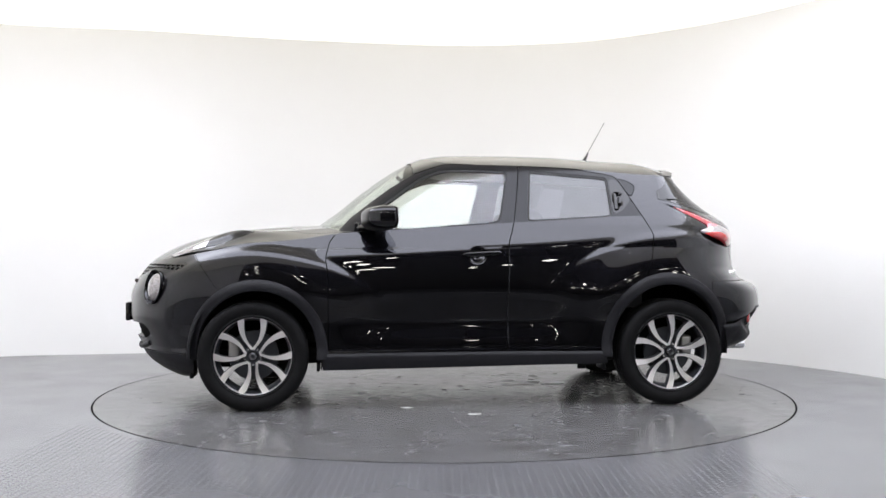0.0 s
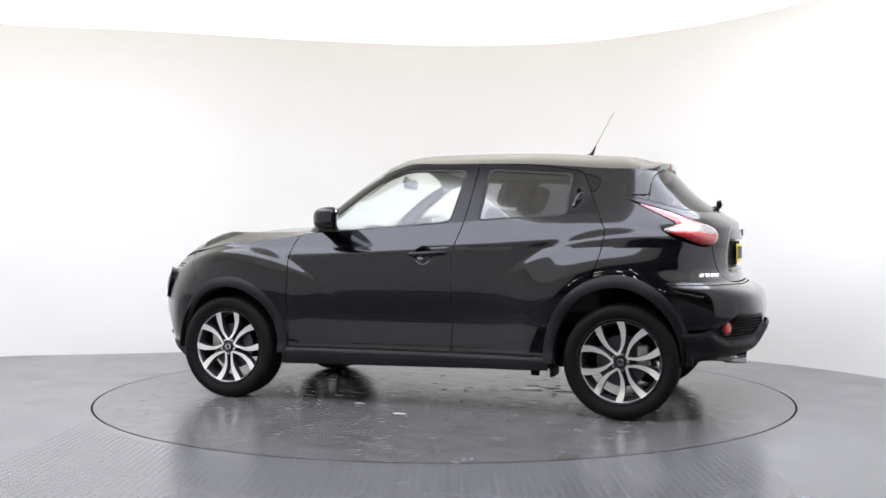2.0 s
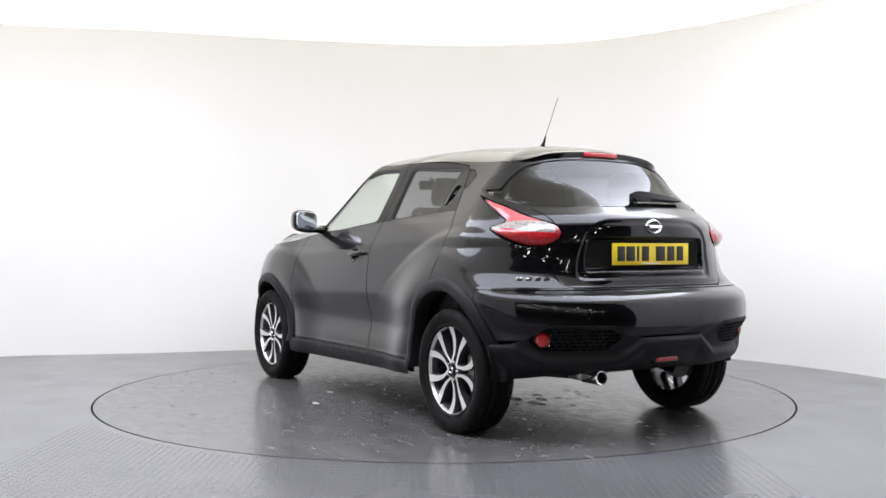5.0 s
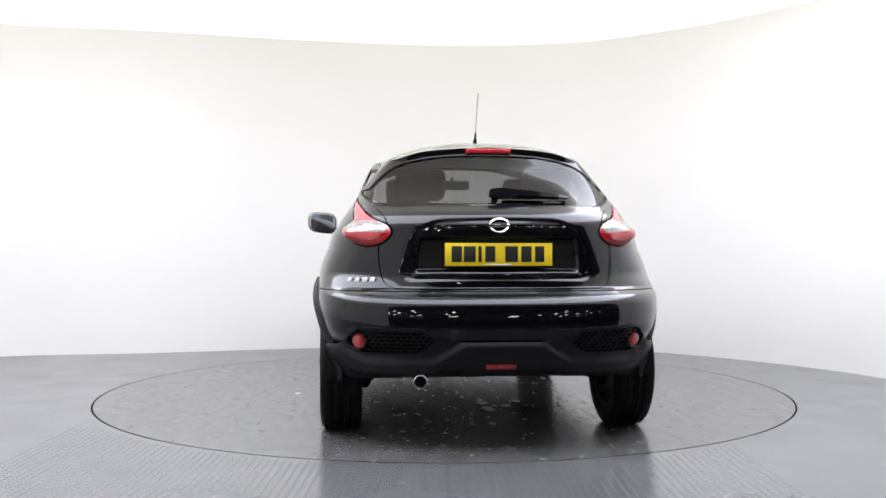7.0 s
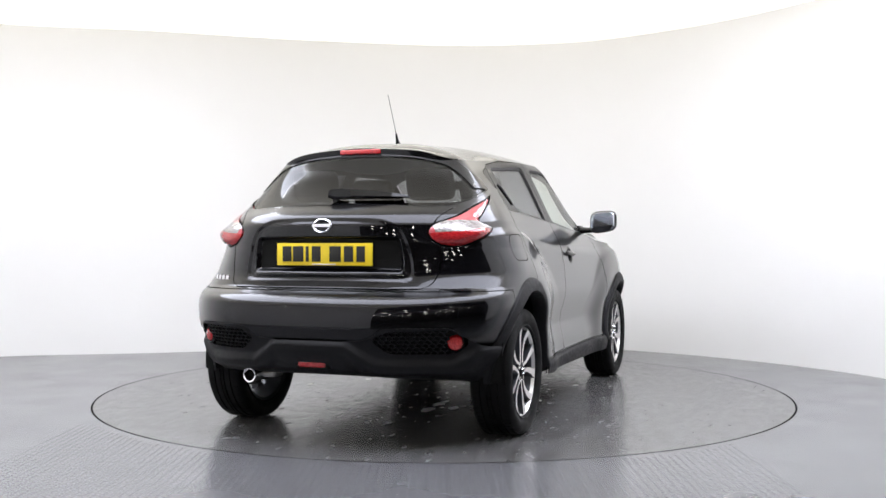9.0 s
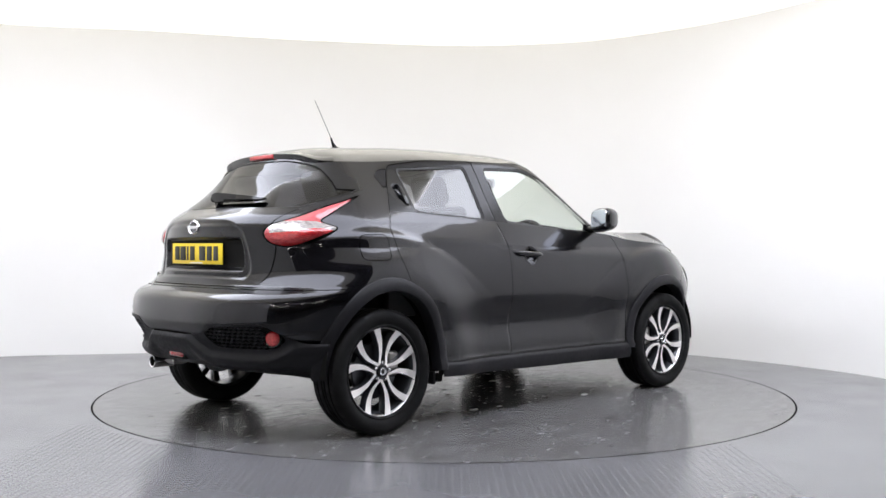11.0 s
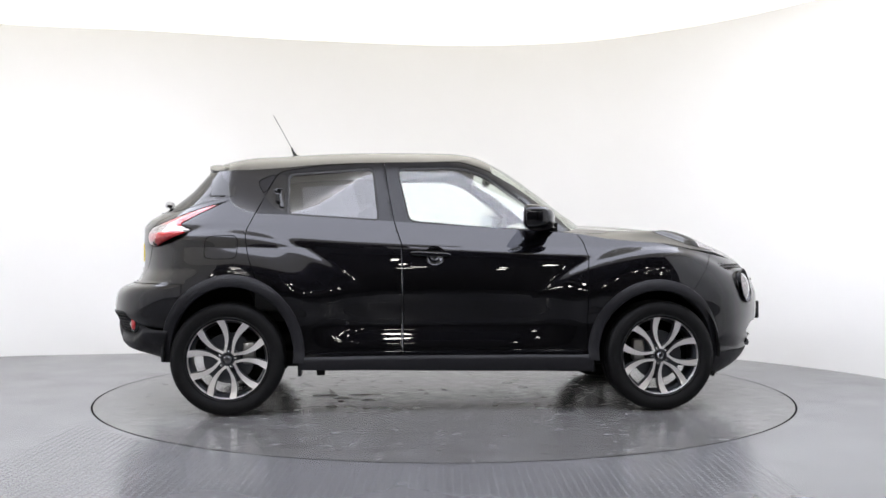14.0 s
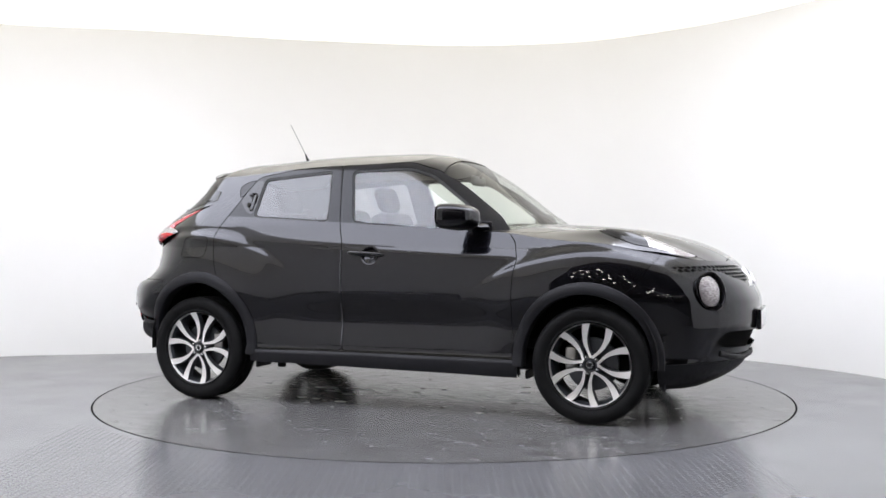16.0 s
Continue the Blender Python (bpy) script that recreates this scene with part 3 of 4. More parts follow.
def rear_pane(x, y, z):
    """The rear window's outline on the cabin's skin."""
    low = np.maximum(1.186 - 0.022 * (y / 0.55) ** 2, 1.275 + 0.27 * (x + 1.27))
    return np.maximum(np.maximum(x + 1.285, z - pane_top(y)), low - z)


def gate(x, y, z):
    """The tailgate's outline on the lower skin."""
    edge = knots((0.766, 0.50), (0.79, 0.545), (0.83, 0.565), (0.96, 0.578), (1.02, 0.55), (1.06, 0.53), (1.10, 0.54), (1.2, 0.62))
    return np.maximum(np.maximum(x + 1.5, 0.768 - z), np.abs(y) - edge(z))


def screen_pane(x, y, z):
    """The windscreen's outline."""
    return np.maximum(np.maximum(np.abs(y) - (0.705 - 0.36 * (z - 1.05)), z - 1.522 + 0.02 * (y / 0.5) ** 2), 0.30 - x)


def valance_top(y):
    y = np.abs(y)
    return knots((0, 0.528), (0.24, 0.528), (0.31, 0.545), (0.38, 0.588), (0.66, 0.592), (0.72, 0.545), (0.78, 0.502), (0.9, 0.490))(y)


def grille_hole(y, z):
    return outline([(0.735, 0.535), (0.690, 0.582), (0.40, 0.576), (0.312, 0.536), (0.385, 0.468), (0.66, 0.464), (0.72, 0.50)], 0.03)(np.abs(y), z)


def build_body():
    _, lower = TUB.split(arch_gap)
    # black lower bands
    sill, upper = lower.cut(lambda x, y, z: np.maximum(np.maximum(z - 0.338, x - 0.86), -0.86 - x), 0.002)
    lip, upper = upper.cut(lambda x, y, z: np.maximum(z - 0.335, 1.3 - x), 0.002)
    bumper_r, upper = upper.cut(lambda x, y, z: np.maximum(x + 1.52 + 0.12 * np.maximum(0.7 - z, 0), z - 0.757), 0.002)
    bumper_f, upper = upper.cut(lambda x, y, z: 1.50 + 0.75 * (np.clip(z, 0.5, 1.0) - 0.76) - x, 0.002)
    front, upper = upper.cut(lambda x, y, z: FRONT_DOOR(x, z))
    rear, upper = upper.cut(lambda x, y, z: REAR_DOOR(x, z))
    lamp, upper = upper.cut(lambda x, y, z: LAMP(x, z), 0.003)
    tailgate, upper = upper.cut(gate, 0.003)
    wing, quarter = upper.split(lambda x, y, z: 0.3 - x)
    # cabin
    c_front, cab = CABIN.cut(lambda x, y, z: FRONT_DOOR(x, z))
    c_rear, cab = cab.cut(lambda x, y, z: REAR_DOOR(x, z))
    c_lamp, cab = cab.cut(lambda x, y, z: LAMP(x, z), 0.003)
    pane, cab = cab.cut(rear_pane, 0.002)
    band, cab = cab.split(lambda x, y, z: np.maximum(np.maximum(x + 1.25, z - pane_top(y) - 0.045), np.maximum(1.176, 1.266 + 0.27 * (x + 1.27)) - z))
    screen, cab = cab.cut(screen_pane, 0.002)
    fin, cab = cab.cut(lambda x, y, z: PILLAR_FIN(x, z), 0.002)
    c_gate, cab = cab.cut(lambda x, y, z: np.maximum(np.maximum(x + 1.5, np.abs(y) - 0.56), z - 1.25), 0.0)
    # bonnet and the wings' tops
    pod, top = HOOD.cut(lambda x, y, z: POD(x, y), 0.003)
    hood, wing_top = top.cut(lambda x, y, z: np.abs(y) - hood_side(x), 0.0025)
    wing_top, cowl = wing_top.split(lambda x, y, z: 0.62 - x)
    wing_back, wing_front = wing_top.split(lambda x, y, z: x - 1.66)
    hood, nose_top = hood.cut(lambda x, y, z: x - 1.93, 0.002)

    sides = lambda s: ((1, s), (-1, s.mirrored()))
    hood.both().mesh("bonnet", PAINT, CAR)
    roof = ROOF.plus(cab).both().mesh("roof_shell", PAINT, CAR, rim=0.01)
    windscreen = screen.shifted(-0.004).both().mesh("windscreen", GLASS, CAR, "clear laminated windscreen", rim=0)
    for k, s in sides(wing.plus(wing_back).plus(cowl)):
        s.mesh("front_wing", PAINT, CAR)
    # rear quarters; the fuel flap is on one side
    for k, s in sides(quarter):
        if k < 0:
            flap, s = s.cut(lambda x, y, z: FUEL(x, z), 0.002)
            q = s.mesh("rear_quarter", PAINT, CAR)
            flap.mesh("fuel_flap", PAINT, q)
        else:
            s.mesh("rear_quarter", PAINT, CAR)
    for k, s in sides(fin):
        s.mesh("pillar_fin", PILLAR, CAR)
    # doors
    glass_f, frame_f = c_front.split(lambda x, y, z: FRONT_GLASS(x, z))
    seal_f, frame_f = frame_f.split(lambda x, y, z: FRONT_GLASS(x, z) - 0.013)
    skin_f, frame_f = frame_f.split(lambda x, y, z: z - belt(x) - 0.004)
    glass_r, frame_r = c_rear.split(lambda x, y, z: REAR_PANE(x, z))
    grip, frame_r = frame_r.split(lambda x, y, z: GRIP_PANEL(x, z))
    seal_r, frame_r = frame_r.split(lambda x, y, z: REAR_PANE(x, z) - 0.013)
    skin_r, frame_r = frame_r.split(lambda x, y, z: np.maximum(z - belt(x) - 0.004, z - 1.18))
    hole = lambda x, y, z: np.hypot((x + 0.072), (z - 0.918) * 1.05) - 0.062
    for k in (1, -1):
        side = (lambda s: s) if k > 0 else (lambda s: s.mirrored())
        cup, f_skin = front.split(hole)
        door = side(f_skin.plus(skin_f)).mesh("front_door", PAINT, CAR)
        deep = lambda x, y, z: -0.032 * ease((0.062 - np.hypot(x + 0.072, (z - 0.918) * 1.05)) / 0.05)
        side(cup.shifted(deep)).mesh("handle_cup", PAINT, door, rim=0)
        door_handle(door, k)
        side(frame_f).mesh("window_surround", PILLAR, door, "satin black window frame")
        side(seal_f.shifted(-0.003)).mesh("window_seal", SEAL, door, rim=0)
        side(glass_f.shifted(-0.008)).mesh("door_glass", GLASS, door, "clear door window glass", rim=0)
        door = side(rear.plus(skin_r)).mesh("rear_door", PAINT, CAR)
        side(frame_r).mesh("window_surround", PILLAR, door, "satin black window frame")
        side(seal_r.shifted(-0.003)).mesh("window_seal", SEAL, door, rim=0)
        side(glass_r.shifted(-0.008)).mesh("door_glass", PRIVACY, door, "dark tinted door window glass", rim=0)
        hollow = lambda x, y, z: -0.022 * ease(-outline([(-1.035, 1.30), (-0.965, 1.325), (-0.957, 1.19), (-0.99, 1.21)], 0.03)(x, z) / 0.012)
        side(grip.shifted(hollow)).mesh("grip_panel", GLOSS, door, "gloss black panel with a hidden handle")
        lean = math.degrees(math.atan2(float(half_width(-0.966, 1.31) - half_width(-0.966, 1.19)), 0.12))
        b = box_bm((0.024, 0.014, 0.125), (-0.966, k * (float(half_width(-0.966, 1.253)) + 0.001), 1.253), 0.006, 2, pose(0, 0, 0, -k * lean, 0, 0))
        part("pull_handle", b, GLOSS, door)
        # sills and the folded lower strip
        side(sill.shifted(lambda x, y, z: 0.012 * ease((0.345 - z) / 0.03))).mesh("sill_trim", PLASTIC, CAR, "dark grey plastic sill")
    lip.shifted(0.004).both().mesh("front_lip", PLASTIC, CAR, "dark plastic lower lip")
    band.shifted(0.002).both().mesh("window_band", GLOSS, CAR, "gloss black band over the rear window", rim=0)
    build_rear(bumper_r, tailgate, c_gate, pane)
    build_front(bumper_f.plus(wing_front), nose_top)
    for k in (1, -1):
        tail_lamp(lamp.plus(c_lamp), k)
        pod_lamp(pod, k)
    # added black strip that paints the shade in the joint of the two doors
    shade_strip = TUB.split(lambda x, y, z: np.maximum(np.abs(FRONT_DOOR(x, z)), np.abs(REAR_DOOR(x, z))) - 0.02)[0].shifted(-0.0045)
    for k, s in sides(shade_strip):
        s.mesh("joint_shade_strip", JOINT_SHADE, CAR, rim=0)
    # dark lining behind the joints
    inner = lambda s, d: s.shifted(-d)
    _, a = TUB.split(arch_gap)
    a = a.split(lambda x, y, z: gate(x, y, z))[1].plus(a.split(lambda x, y, z: gate(x, y, z))[0])
    inner(a, 0.030).both().mesh("inner_lining", DARK, CAR, rim=0)
    keep = CABIN
    for f in (lambda x, y, z: FRONT_GLASS(x, z) - 0.004, lambda x, y, z: REAR_PANE(x, z) - 0.004, lambda x, y, z: rear_pane(x, y, z) - 0.004,
              lambda x, y, z: screen_pane(x, y, z) - 0.004):
        keep = keep.split(f)[1]
    inner(keep, 0.022).both().mesh("pillar_lining", TRIM, CAR, rim=0)
    inner(ROOF, 0.03).both().mesh("headlining", LINER, CAR, rim=0)


def door_handle(door, k):
    y = float(half_width(-0.09, 0.93)) + 0.016
    bm = bmesh.new()
    n, rings = 22, []
    for i in range(n):
        t = i / (n - 1)
        x = -0.215 + 0.235 * t
        end = (1 - abs(2 * t - 1) ** 6) ** 0.5
        h, d = 0.014 * max(end, 0.25), 0.009 * max(end, 0.3)
        yy = y + 0.010 * (1 - (2 * t - 1) ** 2) - 0.006
        z = 0.934 - 0.012 * t
        rings.append([bm.verts.new((x, k * (yy + d * math.cos(a)), z + h * math.sin(a))) for a in np.linspace(0, 2 * math.pi, 12, endpoint=False)])
    for a, b in zip(rings, rings[1:]):
        for j in range(12):
            bm.faces.new((a[j], a[(j + 1) % 12], b[(j + 1) % 12], b[j]))
    bm.faces.new(rings[0]), bm.faces.new(rings[-1])
    part("door_handle", bm, PAINT, door)


def hex_grid(name, fn, inside, a0, a1, b0, b1, size, mat, parent, wall=0.0022, depth=0.014):
    """A honeycomb of thin walls on a surface fn(a, b), which gives points and outward directions."""
    bm = bmesh.new()
    w, h = size * math.sqrt(3), size * 1.5
    done = set()
    rows, cols = int((b1 - b0) / (h * 0.72)) + 2, int((a1 - a0) / w) + 2
    for r in range(rows):
        for c in range(cols):
            ca, cb = a0 + (c + 0.5 * (r % 2)) * w, b0 + r * h * 0.72
            if inside(np.array(ca), np.array(cb)) > 0.004:
                continue
            cor = [(ca + size * math.sin(math.pi / 3 * k), cb + 0.72 * size * math.cos(math.pi / 3 * k)) for k in range(6)]
            for k in range(6):
                p, q = cor[k], cor[(k + 1) % 6]
                key = (round((p[0] + q[0]) * 500), round((p[1] + q[1]) * 500))
                if key in done:
                    continue
                done.add(key)
                dx, dy = q[0] - p[0], q[1] - p[1]
                ln = math.hypot(dx, dy)
                ox, oy = -dy / ln * wall, dx / ln * wall
                top = [fn(p[0] + ox, p[1] + oy, 0), fn(q[0] + ox, q[1] + oy, 0), fn(q[0] - ox, q[1] - oy, 0), fn(p[0] - ox, p[1] - oy, 0)]
                low = [fn(p[0] + ox, p[1] + oy, depth), fn(q[0] + ox, q[1] + oy, depth), fn(q[0] - ox, q[1] - oy, depth), fn(p[0] - ox, p[1] - oy, depth)]
                t = [bm.verts.new(v) for v in top]
                l = [bm.verts.new(v) for v in low]
                bm.faces.new(t)
                for i in range(4):
                    bm.faces.new((t[i], t[(i + 1) % 4], l[(i + 1) % 4], l[i]))
    return part(name, bm, mat, parent, smooth=False)


def build_rear(bumper, tailgate, c_gate, pane):
    # bumper, with a plastic valance whose upper edge steps round two honeycomb inserts
    valance, upper = bumper.cut(lambda x, y, z: z - valance_top(y), 0.001)
    ob = upper.both().mesh("rear_bumper", PAINT, CAR)

    def bulge(x, y, z):
        ay = np.abs(y)
        shelf = knots((0, 0.525), (0.17, 0.525), (0.26, 0.475), (0.345, 0.435), (0.62, 0.432), (0.70, 0.46), (0.76, 0.50), (0.95, 0.49))(ay)
        lift = 0.026 * ease((shelf + 0.018 - z) / 0.036) * (1 - 0.9 * ease((shelf - 0.03 - z) / 0.10))
        return 0.004 + lift - 0.02 * ease((0.40 - z) / 0.08)
    hole, rest = valance.split(lambda x, y, z: grille_hole(y, z))
    val = rest.shifted(bulge).both().mesh("valance", PLASTIC, ob, "dark grey textured plastic valance")
    for k in (1, -1):
        back = hole.shifted(-0.026)
        (back if k > 0 else back.mirrored()).mesh("insert_backing", DARK, ob, rim=0)
        fn = lambda a, b, d: (float(tail_at(a, b)) + 0.006 + d, k * a, b)
        hex_grid("insert_mesh", fn, lambda a, b: np.maximum(grille_hole(a, b), a - 0.635), 0.30, 0.75, 0.45, 0.60, 0.0170, PLASTIC, ob, 0.0026)
        # round reflector beside the insert
        c = Vector((float(tail_at(0.676, 0.520)) + 0.010, k * 0.676, 0.520))
        bm = lathe_bm([(0.0, 0.014), (0.02, 0.0125), (0.032, 0.007), (0.038, -0.004), (0.038, -0.03)], 32, "X")
        bmesh.ops.transform(bm, matrix=Matrix.Translation(c) @ pose(0, 0, 0, 0, 0, 180 - k * 33), verts=bm.verts)
        part("round_reflector", bm, REFLECTOR, ob, "round red reflector")
        bm = lathe_bm([(0.038, -0.03), (0.039, 0.002), (0.044, 0.004), (0.05, -0.004), (0.052, -0.03)], 32, "X")
        bmesh.ops.transform(bm, matrix=Matrix.Translation(c) @ pose(0, 0, 0, 0, 0, 180 - k * 33), verts=bm.verts)
        part("reflector_bezel", bm, GLOSS, ob)
    bm = box_bm((0.03, 0.150, 0.046), (float(tail_at(0.0, 0.413)) + 0.002, 0.006, 0.413), 0.010, 3)
    part("fog_lamp", bm, RED_LENS, ob, "narrow red fog lamp")
    bm = box_bm((0.03, 0.182, 0.066), (float(tail_at(0.0, 0.413)) + 0.008, 0.006, 0.413), 0.012, 3)
    part("fog_lamp_bezel", bm, DARK, ob)
    # tailgate: lower half with a pressed recess for the plate
    pocket = outline([(-0.455, 0.80), (0.455, 0.80), (0.468, 0.86), (0.435, 1.0), (0.40, 1.065), (0.30, 1.112), (0.0, 1.120), (-0.30, 1.112), (-0.40, 1.065), (-0.435, 1.0),
                      (-0.468, 0.86)], 0.04)
    plate_box = outline([(-0.415, 0.845), (0.415, 0.845), (0.41, 0.95), (0.395, 1.022), (-0.395, 1.022), (-0.41, 0.95)], 0.03)

    def press(x, y, z):
        p, q = pocket(y, z), plate_box(y, z)
        return -0.008 * ease(-p / 0.022) - 0.024 * ease(-q / 0.020) + 0.008 * np.exp(-((z - 0.835) / 0.012) ** 2) * ease((0.43 - np.abs(y)) / 0.05)
    pressed = tailgate.plus(c_gate).both().shifted(press)
    g = pressed.mesh("tailgate", PAINT, CAR)
    w = pane.shifted(-0.004).both().mesh("rear_window", REAR_GLASS, g, "dark tinted rear window", rim=0)
    # chrome emblem: a ring with a bar, and plain blocks of lettering
    bm = lathe_bm([(0.034, -0.003), (0.0355, 0.004), (0.040, 0.007), (0.0455, 0.004), (0.047, -0.003)], 48, "X")
    bmesh.ops.scale(bm, vec=(1, 1.12, 0.80), verts=bm.verts)
    ex = float(tail_at(0, 1.073)) - 0.006
    bmesh.ops.transform(bm, matrix=Matrix.Translation((ex + 0.012, 0, 1.073)) @ pose(0, 0, 0, 0, -8, 180), verts=bm.verts)
    part("emblem_ring", bm, CHROME, g, "chrome ring emblem")
    part("emblem_bar", box_bm((0.008, 0.108, 0.017), (ex + 0.008, 0, 1.073), 0.003), CHROME, g)
    for i, (w0, y0) in enumerate(((0.028, 0.718), (0.030, 0.682), (0.030, 0.645), (0.030, 0.608))):
        x = float(tail_at(y0, 0.808))
        d = np.array([float(tail_at(y0 + 0.01, 0.808)) - x, 0.01])
        bm = box_bm((0.006, w0, 0.027), (0, 0, 0), 0.002)
        for v in bm.verts:
            v.co.y -= 0.3 * v.co.z
        bmesh.ops.transform(bm, matrix=Matrix.Translation((x - 0.003, y0, 0.808)) @ pose(0, 0, 0, 0, 0, -math.degrees(math.atan2(d[0], d[1]))), verts=bm.verts)
        part("badge_block", bm, CHROME, g, "chrome badge block")
    # wiper
    wz, wx = 1.212, float(tail_x(1.212))
    bm = tube_bm([(wx + 0.03, 0.0, wz - 0.012), (wx - 0.028, 0.0, wz - 0.004)], 0.016, 16)
    part("wiper_pivot", bm, GLOSS, g)
    ys = np.linspace(0.03, -0.375, 16)
    bm = bmesh.new()
    rows = []
    for y in ys:
        t = (0.03 - y) / 0.405
        hgt = 0.032 * (1 - t) ** 0.7 * min(1, (t + 0.08) * 6) + 0.008
        xx = float(tail_at(y, wz)) - 0.030 + 0.012 * t
        z = wz + 0.016 - 0.010 * t
        rows.append([bm.verts.new((xx + a, y, z + b)) for a, b in ((0.016, hgt * 0.8), (-0.010, hgt), (-0.018, 0), (-0.010, -hgt * 0.5), (0.016, -hgt * 0.5))])
    for a, b in zip(rows, rows[1:]):
        for j in range(5):
            bm.faces.new((a[j], a[(j + 1) % 5], b[(j + 1) % 5], b[j]))
    bm.faces.new(rows[0]), bm.faces.new(rows[-1])
    part("wiper_arm", bm, GLOSS, g, "gloss black rear wiper")
    part("wiper_blade", tube_bm([(float(tail_at(y, wz)) - 0.010, y, wz + 0.002) for y in np.linspace(0.0, -0.33, 12)], 0.006, 8), RUBBER, g)
    # plate with dark bars in place of its characters
    px = float(tail_x(0.93)) + 0.018
    plate = part("rear_plate", box_bm((0.006, 0.524, 0.111), (px, 0, 0.933), 0.002), YELLOW, CAR, "yellow plate with dark bars")
    bar_y = [0.205, 0.142, 0.092, 0.042, -0.062, -0.135, -0.200]
    for y, wd in zip(bar_y, (0.050, 0.058, 0.016, 0.048, 0.062, 0.050, 0.046)):
        part("plate_bar", box_bm((0.003, wd, 0.076), (px - 0.004, y, 0.935), 0.001), INK, plate)
    part("plate_bar", box_bm((0.003, 0.13, 0.006), (px - 0.004, 0, 0.884), 0.001), WHITE_PLATE, plate)
    # spoiler over the rear window
    us = np.linspace(2.18, 3.0, 42)
    prof = []
    for u in us:
        p = skin(True, np.array(u), np.array(roof_edge(u)))
        q = skin(True, np.array(u), np.array(roof_edge(u) - 0.05))
        e = skin(True, np.array(u + 1e-3), np.array(roof_edge(u))) - skin(True, np.array(u - 1e-3), np.array(roof_edge(u)))
        o = np.array([e[1], -e[0], 0.0])
        o /= np.linalg.norm(o)
        o = -o if o[0] > 0 else o
        grow = ease((u - 2.18) / 0.35)
        back = np.array([-1.0, 0.0, 0.0]) * 0.018 * grow + o * 0.008 * grow
        a = cap(np.array(u), np.array(0.90)) + np.array([0, 0, 0.004])
        b = p + back + np.array([0, 0, 0.004 + 0.006 * grow])
        c = b + np.array([0.006, 0, -0.030 - 0.006 * grow])
        d = q + np.array([0.014, 0, 0.012]) - o * 0.012
        prof.append([a, (a + b) / 2 + np.array([0, 0, 0.005]), b, b + (c - b) * 0.3 + back * 0.10, c, d])
    bm = bmesh.new()
    full = [[(v[0], -v[1], v[2]) for v in r] for r in prof[:-1]] + [[tuple(v) for v in r] for r in prof[::-1]]
    rows = [[bm.verts.new(v) for v in r] for r in full]
    for a, b in zip(rows, rows[1:]):
        for j in range(5):
            bm.faces.new((a[j], a[j + 1], b[j + 1], b[j]))
    sp = part("roof_spoiler", bm, PAINT, CAR)
    sx = float(prof[-1][2][0])
    sz = float(prof[-1][2][2])
    bm = box_bm((0.022, 0.238, 0.026), (sx + 0.004, -0.005, sz - 0.019), 0.006, 3)
    part("brake_lamp", bm, RED_LENS, sp, "red high brake lamp")
    part("washer_jet", box_bm((0.012, 0.012, 0.010), (sx + 0.004, -0.145, sz - 0.020), 0.003), CHROME, sp)


